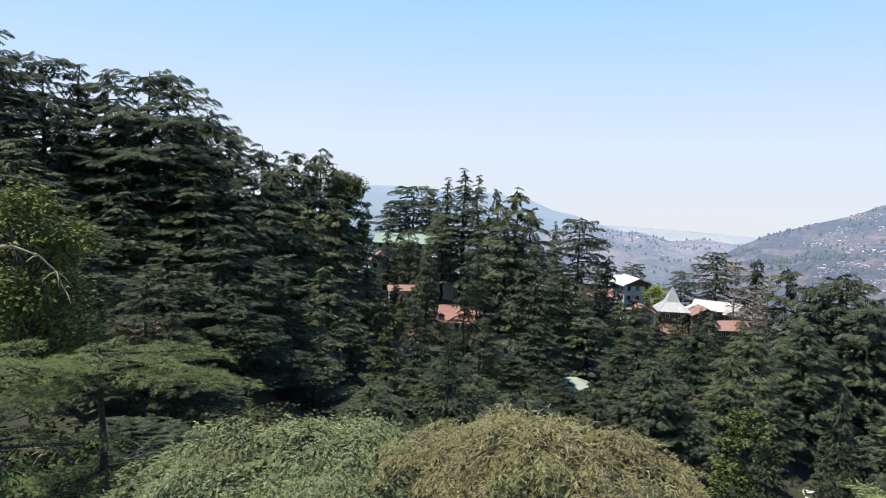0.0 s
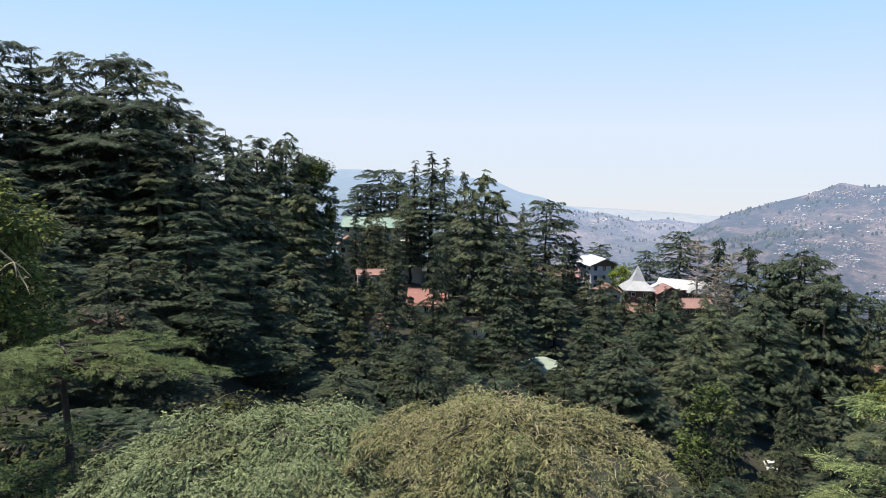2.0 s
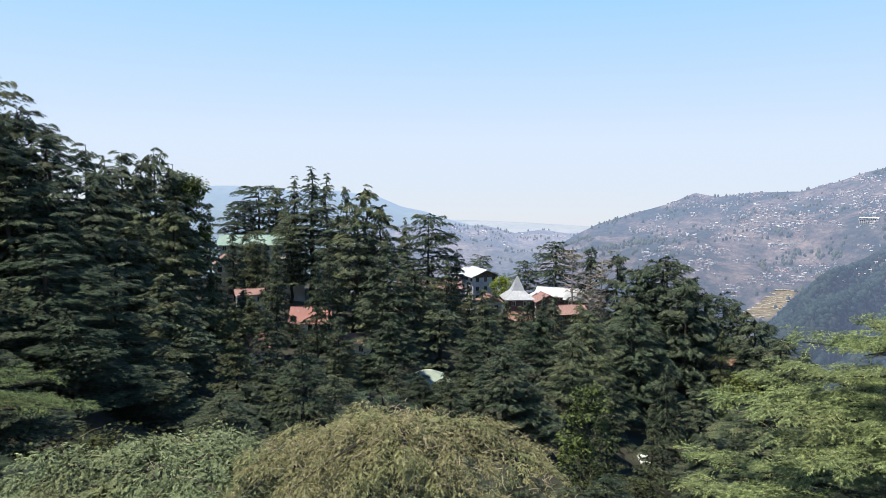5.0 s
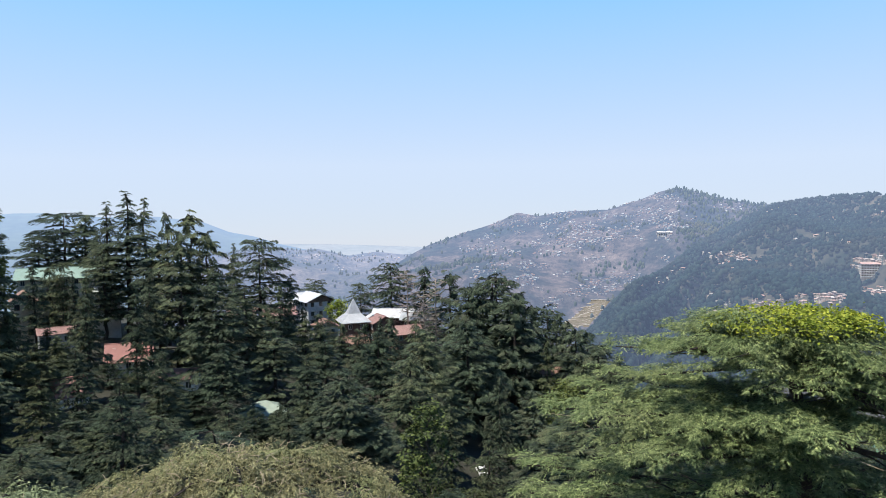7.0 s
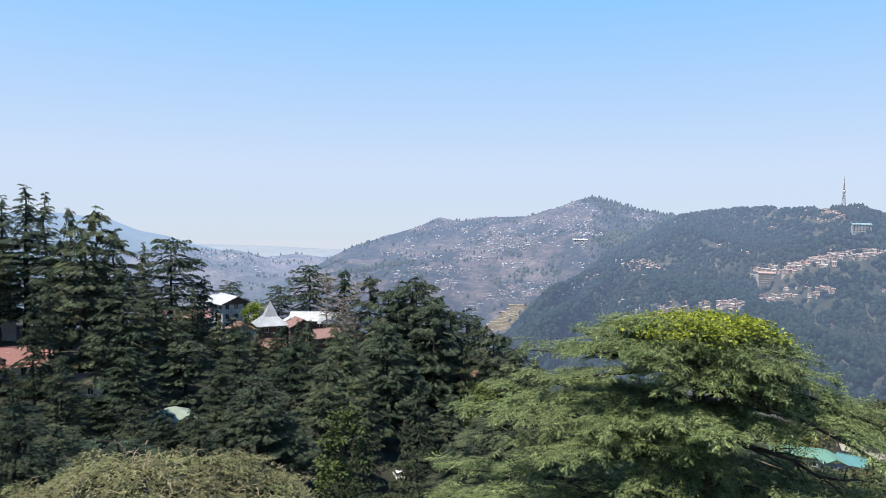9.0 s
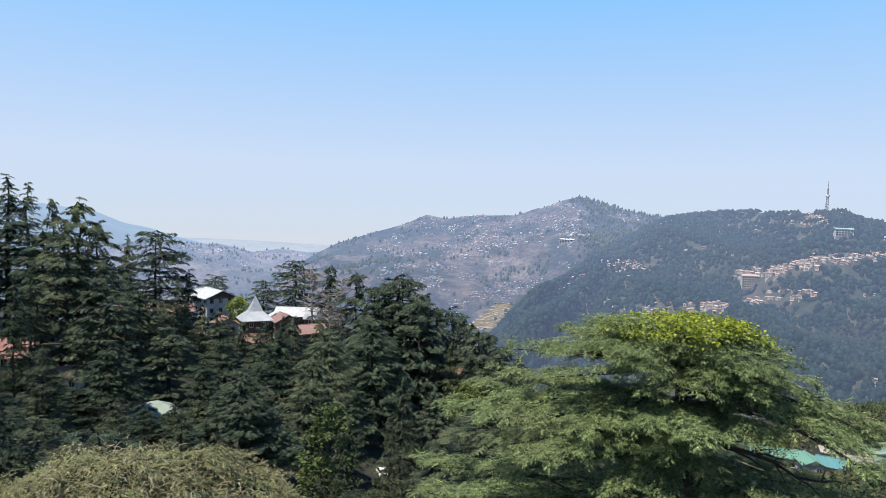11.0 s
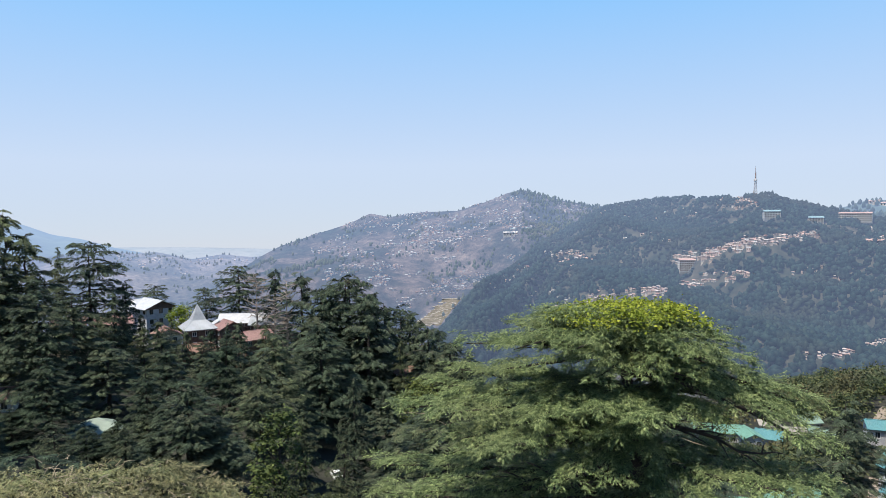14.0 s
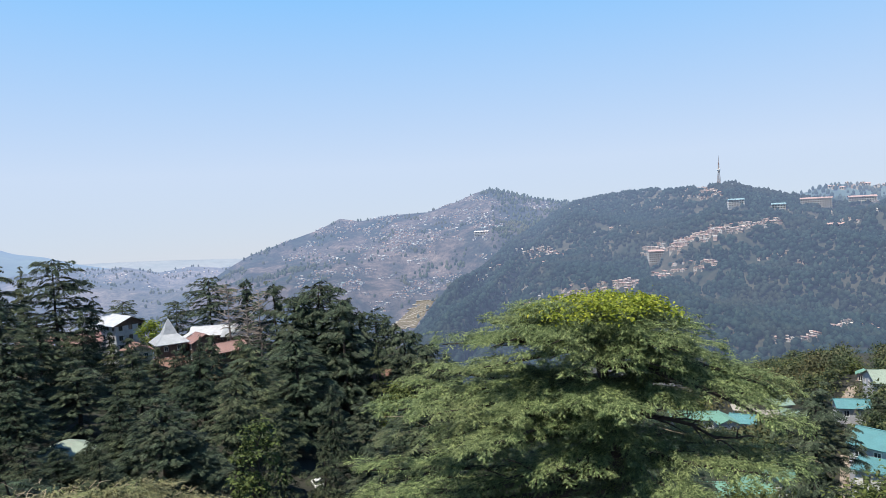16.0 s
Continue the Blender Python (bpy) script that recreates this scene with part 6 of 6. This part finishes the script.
block("lodge", "long red-roofed barrack on the slope", H4, 72.3, -2.5, 30, 9, 1, 8, M_H4_PINK, M_H4_RED, 4)
block("school", "long white building on the far town hill", H3, 45.2, -2.1, 34, 12, 3, 9, M_H4_WHITE, M_H4_WHITE, 0)


def mast():
    """A lattice television mast with a platform."""
    p, _ = H4.on(64.35, 0.95)
    t = new("television_mast")
    top = math.hypot(p.x, p.y) * math.tan(radians(3.4)) + EYE[2] - p.z
    legs, braces = [], []
    for k in range(4):
        a = math.pi / 4 + k * math.pi / 2
        legs.append([((4 * math.cos(a), 4 * math.sin(a), -2), 0.35), ((1.0 * math.cos(a), 1.0 * math.sin(a), top * 0.6), 0.28), ((0.8 * math.cos(a), 0.8 * math.sin(a), top * 0.78), 0.24)])
    for g in legs:
        mesh_object("leg", *tube([g], 5), M_MAST, t)
    for j in range(12):
        z0, z1 = top * 0.6 * j / 12, top * 0.6 * (j + 1) / 12
        r0, r1 = 4 - 3 * j / 12, 4 - 3 * (j + 1) / 12
        for k in range(4):
            a, c = math.pi / 4 + k * math.pi / 2, math.pi / 4 + (k + 1) * math.pi / 2
            mesh_object("brace", *tube([[((r0 * math.cos(a), r0 * math.sin(a), z0), 0.16), ((r1 * math.cos(c), r1 * math.sin(c), z1), 0.16)]], 4), M_MAST, t)
    v, f = tube([[((0, 0, top * 0.5), 2.4), ((0, 0, top * 0.53), 3.0), ((0, 0, top * 0.57), 3.0), ((0, 0, top * 0.58), 1.2)]], 12)
    mesh_object("platform", v, f, M_WHITE, t)
    mesh_object("antenna", *tube([[((0, 0, top * 0.58), 0.9), ((0, 0, top * 0.8), 0.7), ((0, 0, top * 0.81), 0.45), ((0, 0, top), 0.3)]], 8), M_MAST, t)
    t.matrix_basis = Matrix.Translation(p)
    tagged(t, "tall red and white lattice television mast on the crest", "mast")


M_MAST = surface("mast_paint", [(0.4, (0.26, 0.13, 0.11)), (0.55, (0.34, 0.33, 0.33))], 0.15, 0.6, 6, relief=0)
mast()


def terraces():
    """Terraced fields: pale treads with darker risers, wound along the slope and narrower towards the top."""
    t = new("terraced_field")
    rg = random.Random(12)
    for j in range(13):
        v = j / 12
        a0, span = 36.9 + 2.6 * v + rg.uniform(-0.12, 0.12), 2.3 - 0.8 * v + rg.uniform(-0.35, 0.3)
        vs = []
        for k in range(13):
            az = a0 + span * k / 12
            el = -9.75 + 2.2 * v + 0.16 * k / 12 + 0.05 * math.sin(k * 0.55 + 0.8 * j)
            p, q = H3.on(az, el)[0], H3.on(az, el + 0.15)[0]
            out = Vector((-p.x, -p.y, 0)).normalized() * 2
            vs += [p + out * 0.4 - Vector((0, 0, 2)), p + out + Vector((0, 0, 0.8)), Vector((q.x, q.y, p.z + 1.7))]
        step = mesh_object("terrace", vs, [f for k in range(12) for f in ((3 * k, 3 * k + 3, 3 * k + 4, 3 * k + 1), (3 * k + 1, 3 * k + 4, 3 * k + 5, 3 * k + 2))], M_FIELD, t)
        step.data.materials.append(M_FIELD_BANK)
        step.data.polygons.foreach_set("material_index", [1 - k % 2 for k in range(24)])
    vs = [H3.on(36.9 + 2.6 * j / 8 + (2.3 - 0.8 * j / 8) * k / 12 + 0.1 * noise.noise((j * 0.9, k * 3.1, 2)), -9.8 + 2.2 * j / 8 + 0.16 * k / 12)[0] + Vector((0, 0, 0.8)) for k in range(13) for j in range(9)]
    mesh_object("field_slope", vs, grid_faces(13, 9), M_FIELD_BANK, t)
    SITES.extend(H3.on(37.6 + 0.27 * k, -9.5 + 0.23 * k)[0] for k in range(10))
    tagged(t, "pale yellow terraced fields stepping down the hillside", "field")


M_FIELD_BANK = surface("field_bank", [(0.3, (0.10, 0.09, 0.07)), (0.6, (0.17, 0.15, 0.12))], 0.05, 0.95, 8, relief=0)
M_FIELD = surface("dry_field", [(0.3, (0.25, 0.232, 0.205)), (0.6, (0.36, 0.338, 0.305))], 0.03, 0.95, 8, relief=0)
terraces()
_grid = {}
for _p in SITES:
    _grid.setdefault((round(_p.x / 25), round(_p.y / 25)), []).append(_p)


def free(p, gap):
    """Whether no house stands near."""
    kx, ky = round(p.x / 25), round(p.y / 25)
    return all((p.x - q.x) ** 2 + (p.y - q.y) ** 2 > gap * gap for i in (-1, 0, 1) for j in (-1, 0, 1) for q in _grid.get((kx + i, ky + j), ()))


def dense(az, s, p):
    n = noise.noise((p.x / 90, p.y / 90, 2))
    scar = noise.noise((p.x / 40, p.y / 160, 8))
    return 0 if not free(p * (1 + 6 / math.hypot(p.x, p.y)), 3.5 if math.hypot(p.x, p.y) < 700 else 4.6) else (0.25 if n > 0.40 or scar > 0.40 else 1.0)


def sparse(az, s, p):
    n = noise.noise((p.x / 140, p.y / 140, 5)) + 0.5 * noise.noise((p.x / 50, p.y / 50, 6))
    return 0 if not free(p, 12) else (0.8 if n > 0.22 or (az > 46 and s > 0.5) else 0.3 if s > 0.985 else 0.10 if n > 0 else 0.02)


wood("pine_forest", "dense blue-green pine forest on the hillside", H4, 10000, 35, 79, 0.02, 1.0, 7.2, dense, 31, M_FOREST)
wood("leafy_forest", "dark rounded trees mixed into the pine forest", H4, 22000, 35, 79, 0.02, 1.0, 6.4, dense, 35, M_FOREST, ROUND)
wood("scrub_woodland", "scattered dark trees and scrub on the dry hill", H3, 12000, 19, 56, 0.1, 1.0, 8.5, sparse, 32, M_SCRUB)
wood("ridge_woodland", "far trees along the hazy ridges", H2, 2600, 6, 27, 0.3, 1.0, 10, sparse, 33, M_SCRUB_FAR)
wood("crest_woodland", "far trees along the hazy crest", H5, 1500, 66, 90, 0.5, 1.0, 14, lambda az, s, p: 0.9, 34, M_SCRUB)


def valley_wood():
    """Leafy treetops over the valley between and beyond the roofs."""
    rg = random.Random(77)
    stands = [([], [], []) for _ in range(8)]
    for i in range(2000):
        az, d = (rg.uniform(66, 78), rg.uniform(98, 250)) if i % 3 == 0 else (rg.uniform(42, 80), 90 + 250 * rg.random() ** 0.8)
        c = polar(az, d, height(az, d))
        if any((c.x - q.x) ** 2 + (c.y - q.y) ** 2 < 40 for q in HOUSES) or abs(az - lerp(TRACK, d)) < 250 / d or az < 50 and d < 150:
            continue
        h, r = rg.uniform(5, 10) if d < 210 else rg.uniform(7, 13), rg.uniform(2.4, 4.2)
        limit = lerp(SKYLINE, az) - rg.uniform(0, 0.5)
        for q in GREEN:
            if abs(az - q[1]) < math.degrees(math.atan2(q[4] / 2 + 2, q[2])) and d < q[2] + 4:
                limit = min(limit, q[3] - rg.uniform(0.1, 1.2))
        if abs(az - lerp(TRACK, d + 40)) < 0.7 and d < 215:
            limit = min(limit, -14.9 if d > 145 else -21.5)
        h = min(h, d * math.tan(radians(limit)) - height(az, d))
        if h < 1.6:
            continue
        r = min(r, 0.7 * h)
        at, way, size = rg.choice(stands)
        lobes = [Vector((rg.gauss(0, 0.5) * r, rg.gauss(0, 0.5) * r, h * rg.uniform(0.35, 0.8))) for _ in range(6)]
        for _ in range(105):
            o = rg.choice(lobes)
            u = Vector((rg.gauss(0, 1), rg.gauss(0, 1), rg.gauss(0, 1) * 0.8)).normalized() * rg.uniform(0.7, 1.05)
            at.append(c + o + u * r * 0.5)
            way.append(u + Vector((rg.gauss(0, 0.6), rg.gauss(0, 0.6), 0.1)))
            size.append(rg.uniform(0.42, 1.0) * min(1, 0.3 + r / 3.5))
    for k, (at, way, size) in enumerate(stands):
        ob = new("valley_woodland", spray_mesh("valley_woodland", at, way, size, LEAF, M_VALLEY, twist=0.8, seed=3 + k))
        tagged(ob, "mixed leafy treetops filling the valley around the roofs", "woodland", "stands of trees in the valley", "stuff")


TRACK = [(95, 72.3), (142, 72.6), (182, 72.3), (212, 73.1), (230, 73.8)]
SKYLINE = [(42, -14.5), (60, -14.2), (66.5, -12.8), (73, -10.8), (80, -10.3)]
HOUSES = [polar(a, d, 0) for _, a, d, *_ in GREEN]
valley_wood()

for i, (nm, t) in enumerate(MASTER):
    if i not in USED:
        for o in list(t.children):
            bpy.data.objects.remove(o)
        bpy.data.objects.remove(t)
